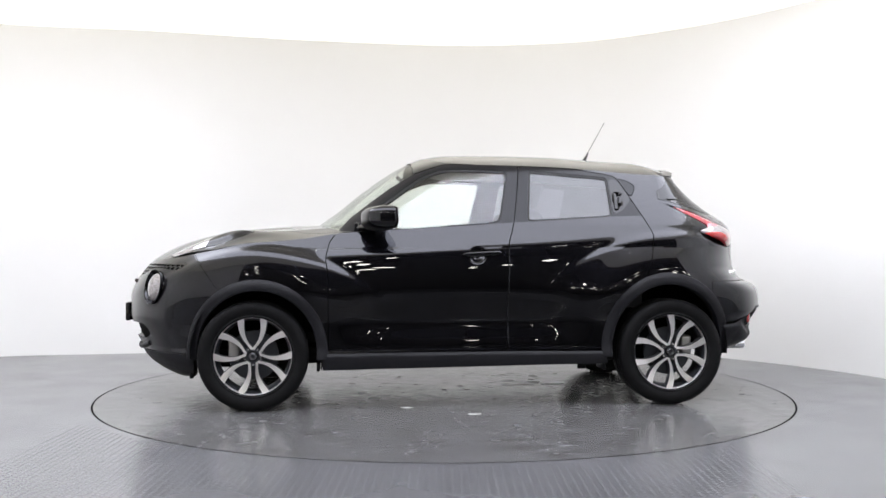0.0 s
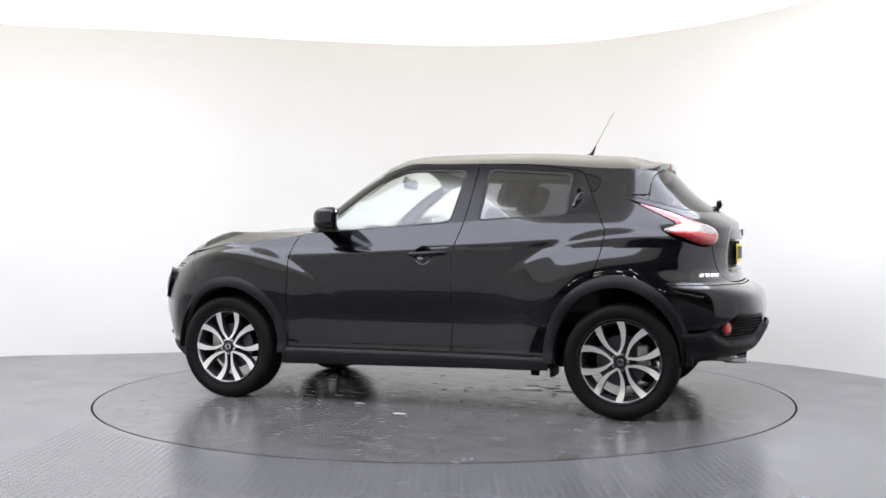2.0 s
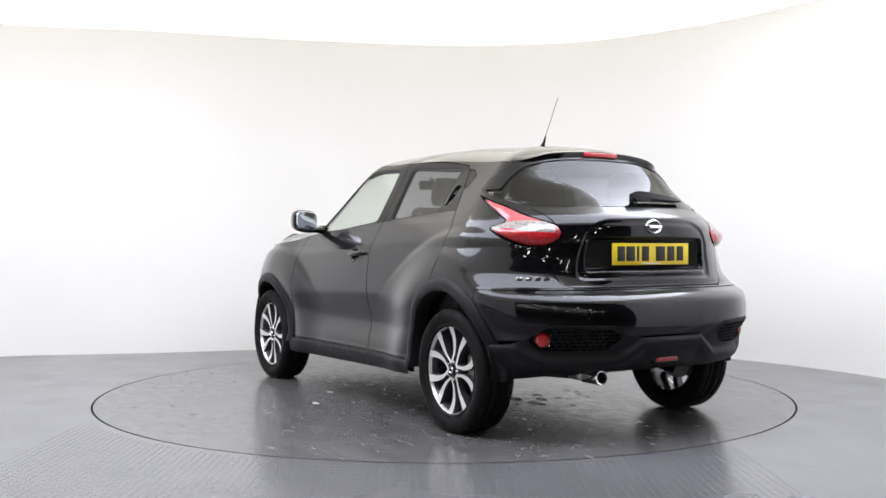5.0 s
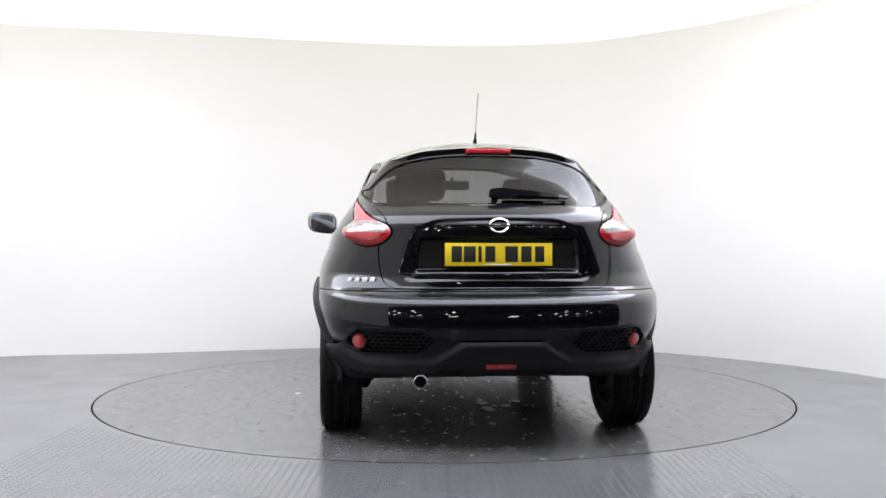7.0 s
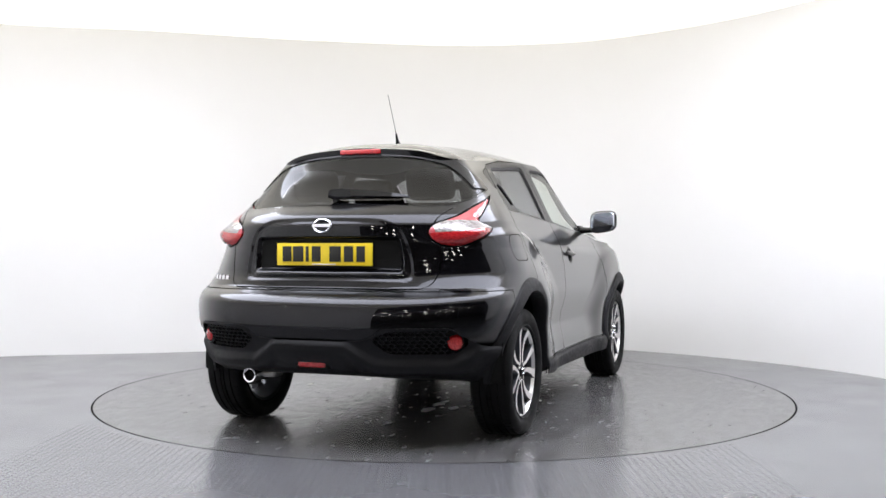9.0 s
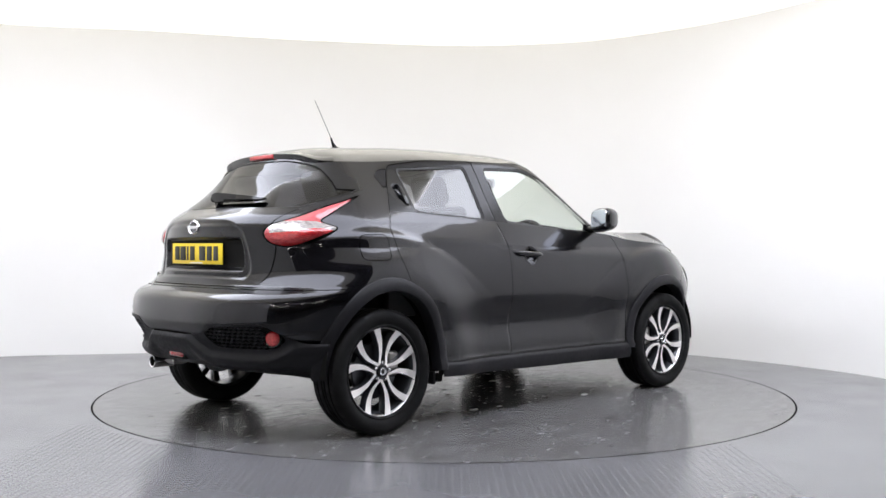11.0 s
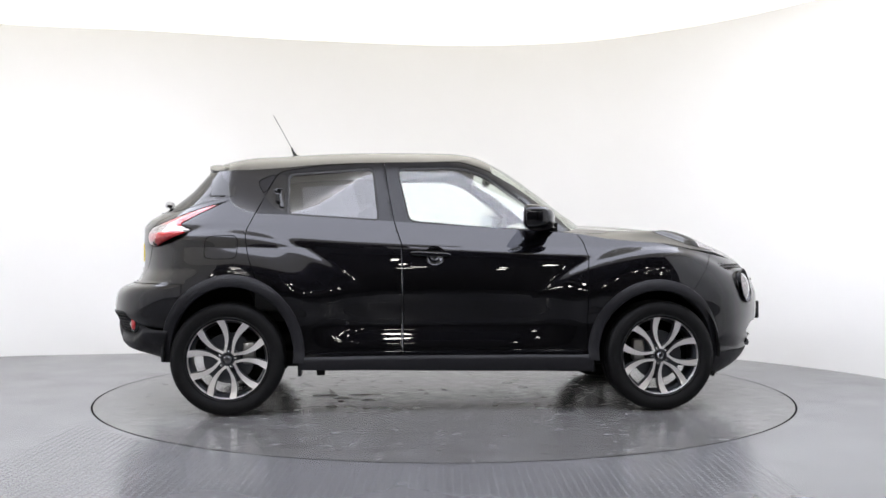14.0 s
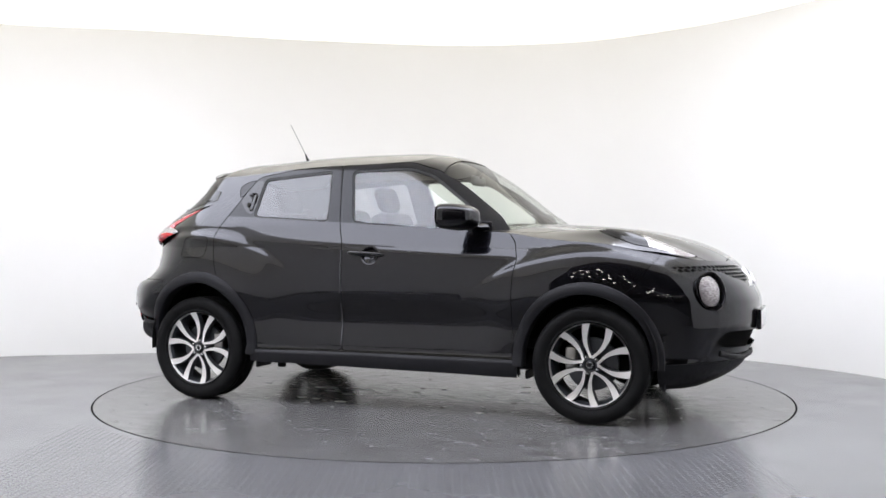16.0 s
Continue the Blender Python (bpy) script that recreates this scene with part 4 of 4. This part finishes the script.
def build_front(bumper, nose_top):
    def lights(x, y, z):
        return np.sqrt((x - LIGHT_AT[0]) ** 2 + (y - LIGHT_AT[1]) ** 2 + (z - LIGHT_AT[2]) ** 2) - 0.105
    hole, rest = bumper.split(lights)
    mesh_out = outline([(0.14, 0.795), (0.14, 0.862), (0.40, 0.868), (0.705, 0.858), (0.69, 0.838), (0.66, 0.828), (0.58, 0.840), (0.46, 0.838), (0.38, 0.80), (0.24, 0.77)], 0.03)
    low_out = outline([(0.0, 0.40), (0.48, 0.41), (0.56, 0.44), (0.50, 0.50), (0.0, 0.495)], 0.03)
    grille, rest = rest.cut(lambda x, y, z: mesh_out(y, z), 0.001)
    intake, rest = rest.cut(lambda x, y, z: low_out(y, z), 0.001)
    ob = rest.plus(nose_top).both().mesh("front_bumper", PAINT, CAR)
    for s in (grille.shifted(-0.02), grille.shifted(-0.02).mirrored()):
        s.mesh("grille_backing", DARK, ob, rim=0)
    intake.shifted(-0.03).both().mesh("intake_backing", DARK, ob, rim=0)
    for k in (1, -1):
        hex_grid("grille_mesh", lambda a, b, d: (float(nose_at(a, b)) - d, k * a, b), mesh_out, 0.14, 0.68, 0.76, 0.88, 0.018, GLOSS, ob, 0.003)
        c = Vector((LIGHT_AT[0], k * LIGHT_AT[1], LIGHT_AT[2]))
        turn = Matrix.Translation(c) @ pose(0, 0, 0, 0, -10, k * 34)

        def turned(name, prof, mat, label=""):
            bm = lathe_bm(prof, 40, "X")
            bmesh.ops.transform(bm, matrix=turn, verts=bm.verts)
            return part(name, bm, mat, lamp, label)
        lamp = part("headlamp", lathe_bm([(0.0, -0.065), (0.05, -0.06), (0.09, -0.04), (0.102, -0.008), (0.107, 0.003), (0.111, 0.001)], 40, "X"), PAINT, CAR, "round headlamp in a black bowl")
        lamp.data.transform(turn)
        turn = turn @ Matrix.Translation((-0.004, k * 0.010, 0.0))
        turned("reflector", [(0.0, -0.04), (0.03, -0.035), (0.055, -0.015), (0.066, 0.002)], CHROME)
        turned("lens", [(0.0, 0.022), (0.04, 0.019), (0.068, 0.009), (0.084, -0.004), (0.087, -0.02)], CLEAR_LENS, "clear faceted headlamp lens")
        fx = float(nose_at(0.60, 0.42))
        bm = lathe_bm([(0.0, 0.012), (0.025, 0.008), (0.038, -0.01), (0.05, -0.004), (0.054, -0.03)], 28, "X")
        bmesh.ops.transform(bm, matrix=Matrix.Translation((fx - 0.022, k * 0.60, 0.42)) @ pose(0, 0, 0, 0, 0, k * 30), verts=bm.verts)
        part("front_fog_lamp", bm, GLOSS, ob, "small round fog lamp")
    px = float(nose_x(0.555))
    base = part("front_plate", box_bm((0.008, 0.44, 0.095), (px + 0.007, 0, 0.555), 0.002), WHITE_PLATE, CAR, "white plate on a black holder")
    part("plate_holder", box_bm((0.030, 0.46, 0.115), (px - 0.005, 0, 0.555), 0.006), GLOSS, base)
    # chrome strip on the nose
    bm = lathe_bm([(0.046, -0.004), (0.048, 0.006), (0.056, 0.008), (0.062, 0.004), (0.064, -0.004)], 40, "X")
    bmesh.ops.transform(bm, matrix=Matrix.Translation((float(nose_x(0.80)) + 0.002, 0, 0.80)) @ pose(0, 0, 0, 0, -35, 0), verts=bm.verts)
    part("emblem_ring", bm, CHROME, ob, "chrome ring emblem")
    for k in (1, -1):
        pts = [(float(nose_at(y, z)) + 0.004, k * y, z) for y, z in ((0.07, 0.80), (0.14, 0.775), (0.20, 0.755), (0.25, 0.755))]
        part("chrome_wing", tube_bm(pts, 0.012, 10), CHROME, ob)
        lo = [(float(nose_at(y, 0.34)) + 0.006, k * y, 0.345 + 0.05 * ease((y - 0.3) / 0.3)) for y in np.linspace(0.02, 0.50, 14)]
        part("skid_strip", tube_bm(lo, 0.018, 10), PLASTIC, ob, "dark plastic lower bumper strip")


def tail_lamp(s, k):
    side = (lambda q: q) if k > 0 else (lambda q: q.mirrored())
    puff = lambda x, y, z: 0.010 * ease(-LAMP(x, z) / 0.03) + 0.046 * np.exp(-((x + 1.62) / 0.11) ** 2 - ((z - 1.02) / 0.06) ** 2) * ease((0.004 - LAMP(x, z)) / 0.012)
    split_low = lambda x, y, z: z - (1.036 + 0.012 * ease((x + 1.68) / 0.1))
    low, rest = s.split(split_low)
    mid, arm = rest.split(lambda x, y, z: np.maximum(z - (1.092 - 0.06 * (x + 1.62)), -x - 1.752))
    ob = side(arm.shifted(puff)).mesh("tail_lamp", PINK_LENS, CAR, "boomerang shaped red and clear tail lamp", rim=0.02)
    side(mid.shifted(puff)).mesh("clear_lens", CLEAR_LENS, ob, "clear middle lens", rim=0.02)
    side(low.shifted(puff)).mesh("red_lens", RED_LENS, ob, "deep red lower lens", rim=0.02)
    # bright bulb bowl behind the clear band
    x = float(tail_at(0.615, 1.058))
    bm = lathe_bm([(0.0, 0.004), (0.016, 0.010), (0.030, 0.004), (0.036, -0.01)], 24, "X")
    bmesh.ops.scale(bm, vec=(1, 1.2, 0.62), verts=bm.verts)
    bmesh.ops.transform(bm, matrix=Matrix.Translation((x - 0.008, k * 0.615, 1.052)) @ pose(0, 0, 0, 0, 0, 180 - k * 35), verts=bm.verts)
    part("bulb_bowl", bm, CHROME, ob)


def pod_lamp(s, k):
    side = (lambda q: q) if k > 0 else (lambda q: q.mirrored())
    puff = lambda x, y, z: 0.010 * ease(-POD(x, np.abs(y)) / 0.04)
    dark, clear = s.split(lambda x, y, z: x - 1.50 - 0.8 * (np.abs(y) - 0.6))
    ob = side(dark.shifted(puff)).mesh("wing_lamp", GLOSS, CAR, "lamp pod on top of the wing, black and clear", rim=0.008)
    side(clear.shifted(puff)).mesh("clear_lens", CLEAR_LENS, ob, "clear silvery lens", rim=0.008)


build_body()


# ---- arch trims, wheels, mirrors, underside, cabin ----
def arch_trim(cx, k):
    mid, la, lb = ARCHES[cx > 0]
    th = np.linspace(-0.12, math.pi + 0.12, 60)
    prof = [(0.905, -0.055), (0.905, 0.012), (0.915, 0.020), (0.96, 0.025), (1.03, 0.018), (1.065, 0.010), (1.075, -0.004)]
    bm = bmesh.new()
    rows = []
    for a in th:
        row = []
        for e, off in prof:
            if 0 <= a <= math.pi:
                x, z = mid + la * e * math.cos(a), HUB_Z + 0.02 + lb * e * math.sin(a)
            else:
                drop = (-a if a < 0 else a - math.pi) * 0.34
                x, z = mid + la * e * (1 if a < 0 else -1) * (1 - 0.10 * drop), HUB_Z + 0.02 - drop
            y = float(body_y(np.array(x), np.array(z)))
            row.append(bm.verts.new((x, k * (max(y, 0.76) + off), z)))
        rows.append(row)
    for a, b in zip(rows, rows[1:]):
        for j in range(len(prof) - 1):
            bm.faces.new((a[j], a[j + 1], b[j + 1], b[j]))
    part("arch_trim", bm, PLASTIC, CAR, "dark grey plastic wheel arch trim")
    # liner inside the arch
    bm = bmesh.new()
    rows = []
    for a in np.linspace(-0.08, math.pi + 0.08, 40):
        rows.append([bm.verts.new((mid + la * math.cos(a), k * y, HUB_Z + 0.02 + lb * math.sin(a))) for y in (0.84, 0.70, 0.50)])
    for a, b in zip(rows, rows[1:]):
        for j in range(2):
            bm.faces.new((a[j], a[j + 1], b[j + 1], b[j]))
    bm.faces.new([r[2] for r in rows])
    part("arch_liner", bm, DARK, CAR)


def wheel(cx, k, phase):
    """An alloy wheel with a tyre; k: 1 on the car's left, -1 on its right."""
    sidewall = [(0.226, 0.080), (0.231, 0.092), (0.238, 0.097), (0.246, 0.0945), (0.262, 0.103), (0.280, 0.1075), (0.296, 0.106), (0.309, 0.100), (0.318, 0.091), (0.3225, 0.082)]
    tread = [(0.3245, 0.070), (0.325, 0.052), (0.317, 0.050), (0.317, 0.043), (0.325, 0.041), (0.3255, 0.016), (0.317, 0.014), (0.317, 0.006), (0.3255, 0.004)]
    half = sidewall + tread
    prof = half + [(r, -h) for r, h in half[::-1]]
    root = part("wheel", lathe_bm([(0.236, 0.092), (0.2375, 0.088), (0.231, 0.082), (0.226, 0.072), (0.216, 0.058), (0.208, 0.03), (0.205, -0.03), (0.215, -0.085), (0.232, -0.095)], 72),
                GUNMETAL, CAR, "alloy wheel with ten machined spokes and black tyre")
    tyre_ob = part("tyre", lathe_bm(prof, 96), RUBBER, root, "black road tyre")
    # shallow cross grooves at the tread's shoulders
    bm = bmesh.new()
    for i in range(72):
        a = 2 * math.pi * i / 72
        for sgn in (1, -1):
            b = box_bm((0.0045, 0.030, 0.004), (0, sgn * 0.071, 0.3236), 0)
            bmesh.ops.rotate(b, cent=(0, 0, 0), matrix=Matrix.Rotation(a + 0.02 * sgn, 3, "Y"), verts=b.verts)
            me = bpy.data.meshes.new("tmp")
            b.to_mesh(me), b.free()
            bm.from_mesh(me)
            bpy.data.meshes.remove(me)
    tagged(part("tread_groove", bm, DARK, root, smooth=False), kind="stuff")
    part("rim_lip", lathe_bm([(0.222, 0.066), (0.2265, 0.083), (0.231, 0.088), (0.2365, 0.089), (0.2375, 0.083)], 72), ALLOY, root, "bright machined rim edge")
    # spokes: five pairs, each pair springing from one root
    rr = np.linspace(0.040, 0.230, 15)
    off = knots((0.040, 4.0), (0.055, 12.0), (0.075, 20.5), (0.113, 24.2), (0.169, 21.7), (0.205, 18.6), (0.236, 16.0))
    wid = knots((0.040, 0.010), (0.07, 0.0085), (0.113, 0.0115), (0.169, 0.0172), (0.205, 0.0210), (0.236, 0.0235))
    dish = knots((0.04, 0.074), (0.09, 0.070), (0.16, 0.072), (0.21, 0.080), (0.235, 0.085))
    for i in range(5):
        for sgn in (1, -1):
            bm = bmesh.new()
            rows = []
            for r in rr:
                a = radians(phase + 72 * i + sgn * float(off(r)))
                w, h = float(wid(r)), float(dish(r))
                er, et = Vector((math.cos(a), 0, math.sin(a))), Vector((-math.sin(a), 0, math.cos(a)))
                rows.append([bm.verts.new(er * r + et * (w * q) + Vector((0, h + y, 0))) for q, y in
                             ((-1.05, -0.045), (-1.0, -0.003), (-0.93, 0.0), (0.93, 0.0), (1.0, -0.003), (1.05, -0.045))])
            for a, b in zip(rows, rows[1:]):
                for j in range(5):
                    f = bm.faces.new((a[j], a[j + 1], b[j + 1], b[j]))
                    f.material_index = 0 if j == 2 else 1
            part("spoke", bm, [ALLOY, GUNMETAL], root)
    part("hub", lathe_bm([(0.0, 0.068), (0.05, 0.068), (0.058, 0.060), (0.062, 0.03), (0.062, -0.02)], 40), GUNMETAL, root)
    part("hub_cap", lathe_bm([(0.0, 0.083), (0.024, 0.082), (0.028, 0.078), (0.030, 0.066)], 32), GLOSS, root, "dark hub cap")
    part("cap_ring", lathe_bm([(0.0125, 0.0825), (0.014, 0.0855), (0.018, 0.0855), (0.0195, 0.0825)], 32), CHROME, root)
    for i in range(5):
        a = radians(phase + 36 + 72 * i)
        bm = lathe_bm([(0.0, 0.082), (0.007, 0.081), (0.0095, 0.076), (0.0095, 0.06)], 6)
        bmesh.ops.translate(bm, vec=(0.047 * math.cos(a), 0, 0.047 * math.sin(a)), verts=bm.verts)
        part("lug_nut", bm, CHROME, root)
    part("brake_disc", lathe_bm([(0.06, 0.014), (0.145, 0.014), (0.147, 0.010), (0.147, -0.008), (0.145, -0.012), (0.06, -0.012)], 48), GUNMETAL, root, "dark steel brake disc")
    bm = box_bm((0.07, 0.07, 0.13), (0.115 if cx > 0 else -0.115, 0.0, 0.03), 0.015, 3)
    part("brake_caliper", bm, STEEL, root)
    root.matrix_basis = pose(cx, k * TRACK, TYRE_R, 0, 0, 0 if k > 0 else 180)


def mirror(k):
    bm = bmesh.new()
    bmesh.ops.create_uvsphere(bm, u_segments=40, v_segments=24, radius=1.0)
    for v in bm.verts:
        x, y, z = v.co
        p = 2 / 3.5
        x, y, z = spow(x, p), spow(y, p), spow(z, p)
        if x < 0:
            x *= 0.42
        taper = 1 - 0.10 * (y + 1) / 2 - 0.16 * max(x, 0) ** 2
        v.co = (0.490 + (0.128 if x > 0 else 0.098) * x - 0.034 * y, k * (0.915 + 0.098 * y - 0.02 * max(x, 0)), 1.139 + 0.078 * z * taper + 0.008 * y)
    body = part("door_mirror", bm, PAINT, CAR, "gloss black door mirror")
    bm = bmesh.new()
    pts = [(spow(math.cos(a), 0.48), spow(math.sin(a), 0.48)) for a in np.linspace(0, 2 * math.pi, 48, endpoint=False)]
    lo = [bm.verts.new((0.4455 - 0.031 * a, k * (0.915 + 0.080 * a), 1.142 + 0.058 * b + 0.006 * a)) for a, b in pts]
    up = [bm.verts.new((0.4520 - 0.031 * a, k * (0.915 + 0.087 * a), 1.139 + 0.065 * b + 0.006 * a)) for a, b in pts]
    bm.faces.new(lo)
    for i in range(48):
        bm.faces.new((lo[i], lo[(i + 1) % 48], up[(i + 1) % 48], up[i]))
    part("mirror_glass", bm, MIRROR, body, "silvered mirror glass")
    bm = tube_bm([(0.585, k * 0.745, 1.082), (0.575, k * 0.80, 1.082), (0.545, k * 0.875, 1.088)], 0.03, 14, [0.040, 0.030, 0.026])
    bmesh.ops.scale(bm, vec=(1.5, 1, 0.62), space=Matrix.Translation((-0.56, 0, -1.085)), verts=bm.verts)
    part("mirror_foot", bm, GLOSS, body)
    bm = box_bm((0.14, 0.012, 0.055), (0.60, k * (float(half_width(0.60, 1.09)) - 0.001), 1.088), 0.005, 2)
    part("mirror_base", bm, GLOSS, body)


def seat(name, x, y, width):
    """A car seat; returns its cushion, which carries the rest."""
    base = part(name, box_bm((0.48, width, 0.20), (x + 0.20, y, 0.62), 0.06, 3), FABRIC, CAR, "dark cloth seat")
    tilt = pose(x, y, 0.62, 0, -20, 0)
    for nm, size, at in (("backrest", (0.14, width * 0.98, 0.60), (-0.04, 0, 0.33)), ("headrest", (0.09, 0.27, 0.18), (-0.02, 0, 0.735))):
        bm = box_bm(size, at, 0.045, 3)
        bmesh.ops.transform(bm, matrix=tilt, verts=bm.verts)
        part(nm, bm, FABRIC, base)
    return base


def cabin_inside():
    seat("front_seat", -0.22, 0.36, 0.50)
    seat("front_seat", -0.22, -0.36, 0.50)
    seat("rear_seat", -1.02, 0.34, 0.58)
    seat("rear_seat", -1.02, -0.34, 0.58)
    dash = bmesh.new()
    rows = []
    for y in np.linspace(-0.69, 0.69, 21):
        hood = 0.035 * math.exp(-((y + 0.37) / 0.2) ** 2)
        rows.append([dash.verts.new((x, y, z + (hood if x < 0.62 else 0))) for x, z in ((0.95, 1.04), (0.75, 1.055), (0.55, 1.045), (0.47, 1.0), (0.46, 0.85), (0.52, 0.6), (0.9, 0.6))])
    for a, b in zip(rows, rows[1:]):
        for j in range(6):
            dash.faces.new((a[j], a[j + 1], b[j + 1], b[j]))
    d = part("dashboard", dash, TRIM, CAR, "dark plastic dashboard")
    ring = bmesh.new()
    n, m = 40, 10
    vs = [[ring.verts.new(((0.165 + 0.016 * math.cos(b)) * math.cos(a), (0.165 + 0.016 * math.cos(b)) * math.sin(a), 0.016 * math.sin(b)))
           for b in np.linspace(0, 2 * math.pi, m, endpoint=False)] for a in np.linspace(0, 2 * math.pi, n, endpoint=False)]
    for i in range(n):
        for j in range(m):
            ring.faces.new((vs[i][j], vs[(i + 1) % n][j], vs[(i + 1) % n][(j + 1) % m], vs[i][(j + 1) % m]))
    turn = pose(0.33, -0.37, 0.985, 0, -66, 0)
    bmesh.ops.transform(ring, matrix=turn, verts=ring.verts)
    w = part("steering_wheel", ring, TRIM, CAR, "dark steering wheel")
    for size, at in (((0.06, 0.32, 0.02), (0.0, 0, -0.01)), ((0.10, 0.10, 0.03), (0, 0, 0)), ((0.03, 0.03, 0.22), (0, 0, -0.12))):
        bm = box_bm(size, at, 0.008)
        bmesh.ops.transform(bm, matrix=turn, verts=bm.verts)
        part("wheel_hub", bm, TRIM, w)
    m = part("rear_view_mirror", box_bm((0.03, 0.24, 0.065), (0.33, 0, 1.40), 0.02, 3), TRIM, CAR)
    part("mirror_stalk", tube_bm([(0.34, 0, 1.42), (0.37, 0, 1.45)], 0.012), TRIM, m)
    part("cabin_floor", box_bm((2.6, 1.40, 0.06), (-0.35, 0, 0.42), 0.01), DARK, CAR)
    part("parcel_shelf", box_bm((0.42, 1.10, 0.03), (-1.45, 0, 1.06), 0.01), TRIM, CAR)
    for k in (1, -1):
        part("door_card", box_bm((1.75, 0.05, 0.46), (-0.25, k * 0.70, 0.82), 0.02), TRIM, CAR)


def underside():
    part("underbody", box_bm((2.7, 1.36, 0.10), (0.15, 0, 0.31), 0.03), DARK, CAR, "dark underside")
    part("rear_apron", box_bm((0.42, 1.10, 0.10), (-1.62, 0, 0.40), 0.03), DARK, CAR)
    for k in (1, -1):
        part("suspension_arm", tube_bm([(-0.80, k * 0.50, 0.30), (-1.265, k * 0.62, 0.27), (-1.36, k * 0.64, 0.25)], 0.028), DARK, CAR)
        part("jacking_lug", box_bm((0.05, 0.03, 0.05), (-0.74, k * 0.70, 0.235), 0.008), DARK, CAR)
        part("deflector", box_bm((0.02, 0.20, 0.05), (0.885, k * 0.66, 0.245), 0.006), PLASTIC, CAR)
        part("deflector", box_bm((0.02, 0.20, 0.05), (1.64, k * 0.60, 0.205), 0.006), PLASTIC, CAR)
        part("mud_guard", box_bm((0.02, 0.16, 0.07), (-0.86, k * 0.72, 0.25), 0.006), PLASTIC, CAR)
    part("front_tray", box_bm((0.50, 1.20, 0.03), (1.42, 0, 0.25), 0.01), DARK, CAR)
    part("rear_axle", tube_bm([(-1.265, -0.62, 0.30), (-1.20, -0.3, 0.31), (-1.20, 0.3, 0.31), (-1.265, 0.62, 0.30)], 0.035), DARK, CAR)
    ex = part("exhaust", tube_bm([(-1.15, 0.40, 0.30), (-1.45, 0.42, 0.315), (-1.72, 0.40, 0.327), (-1.905, 0.385, 0.329)], 0.026, 24, cap=False), CHROME, CAR, "bright steel exhaust pipe")
    bm = lathe_bm([(0.027, 0.03), (0.028, -0.004), (0.0355, -0.006), (0.0370, 0.0), (0.0365, 0.12)], 32, "X")
    bmesh.ops.translate(bm, vec=(-1.915, 0.385, 0.329), verts=bm.verts)
    part("exhaust_tip", bm, CHROME, ex)
    part("exhaust_bore", lathe_bm([(0.0, 0.03), (0.0275, 0.03), (0.0275, 0.0)], 24, "X"), DARK, ex).data.transform(Matrix.Translation((-1.915, 0.385, 0.329)))
    bm = box_bm((0.10, 0.19, 0.042), (-1.80, 0.375, 0.332), 0.019, 4)
    part("heat_shield", bm, STEEL, ex)


def antenna():
    base = part("antenna", tube_bm([(-0.915, 0, 1.548), (-0.935, 0, 1.566), (-0.950, 0, 1.592), (-0.962, 0, 1.622)], 0.01, 14, [0.026, 0.014, 0.0075, 0.005]), GLOSS, CAR, "thin black roof aerial")
    part("mast", tube_bm([(-0.960, 0, 1.618), (-1.079, 0, 1.833)], 0.0017, 8), INK, base)


for cx in (AXLE, -AXLE):
    for k in (1, -1):
        arch_trim(cx, k)
        wheel(cx, k, {(True, 1): 89, (True, -1): 102, (False, 1): 73, (False, -1): 63}[(cx > 0, k)])
for k in (1, -1):
    mirror(k)
cabin_inside()
underside()
antenna()


def motions():
    """The turntable and the car on it turn together at a steady pace."""
    times = [0.0, 0.1, 0.3] + [0.5 * k for k in range(1, 32)] + [15.7, 15.9, 16.0]
    rows_table, rows_car = [], []
    for t in times:
        a = turn_angle(t)
        c, s = math.cos(radians(a)), math.sin(radians(a))
        ox, oy = CAR_OFFSET
        rows_table.append((t, pose(0, 0, 0, 0, 0, a)))
        rows_car.append((t, pose(ox * c - oy * s, ox * s + oy * c, 0, 0, 0, a)))
    walk(TURNTABLE, rows_table)
    walk(CAR, rows_car)


motions()
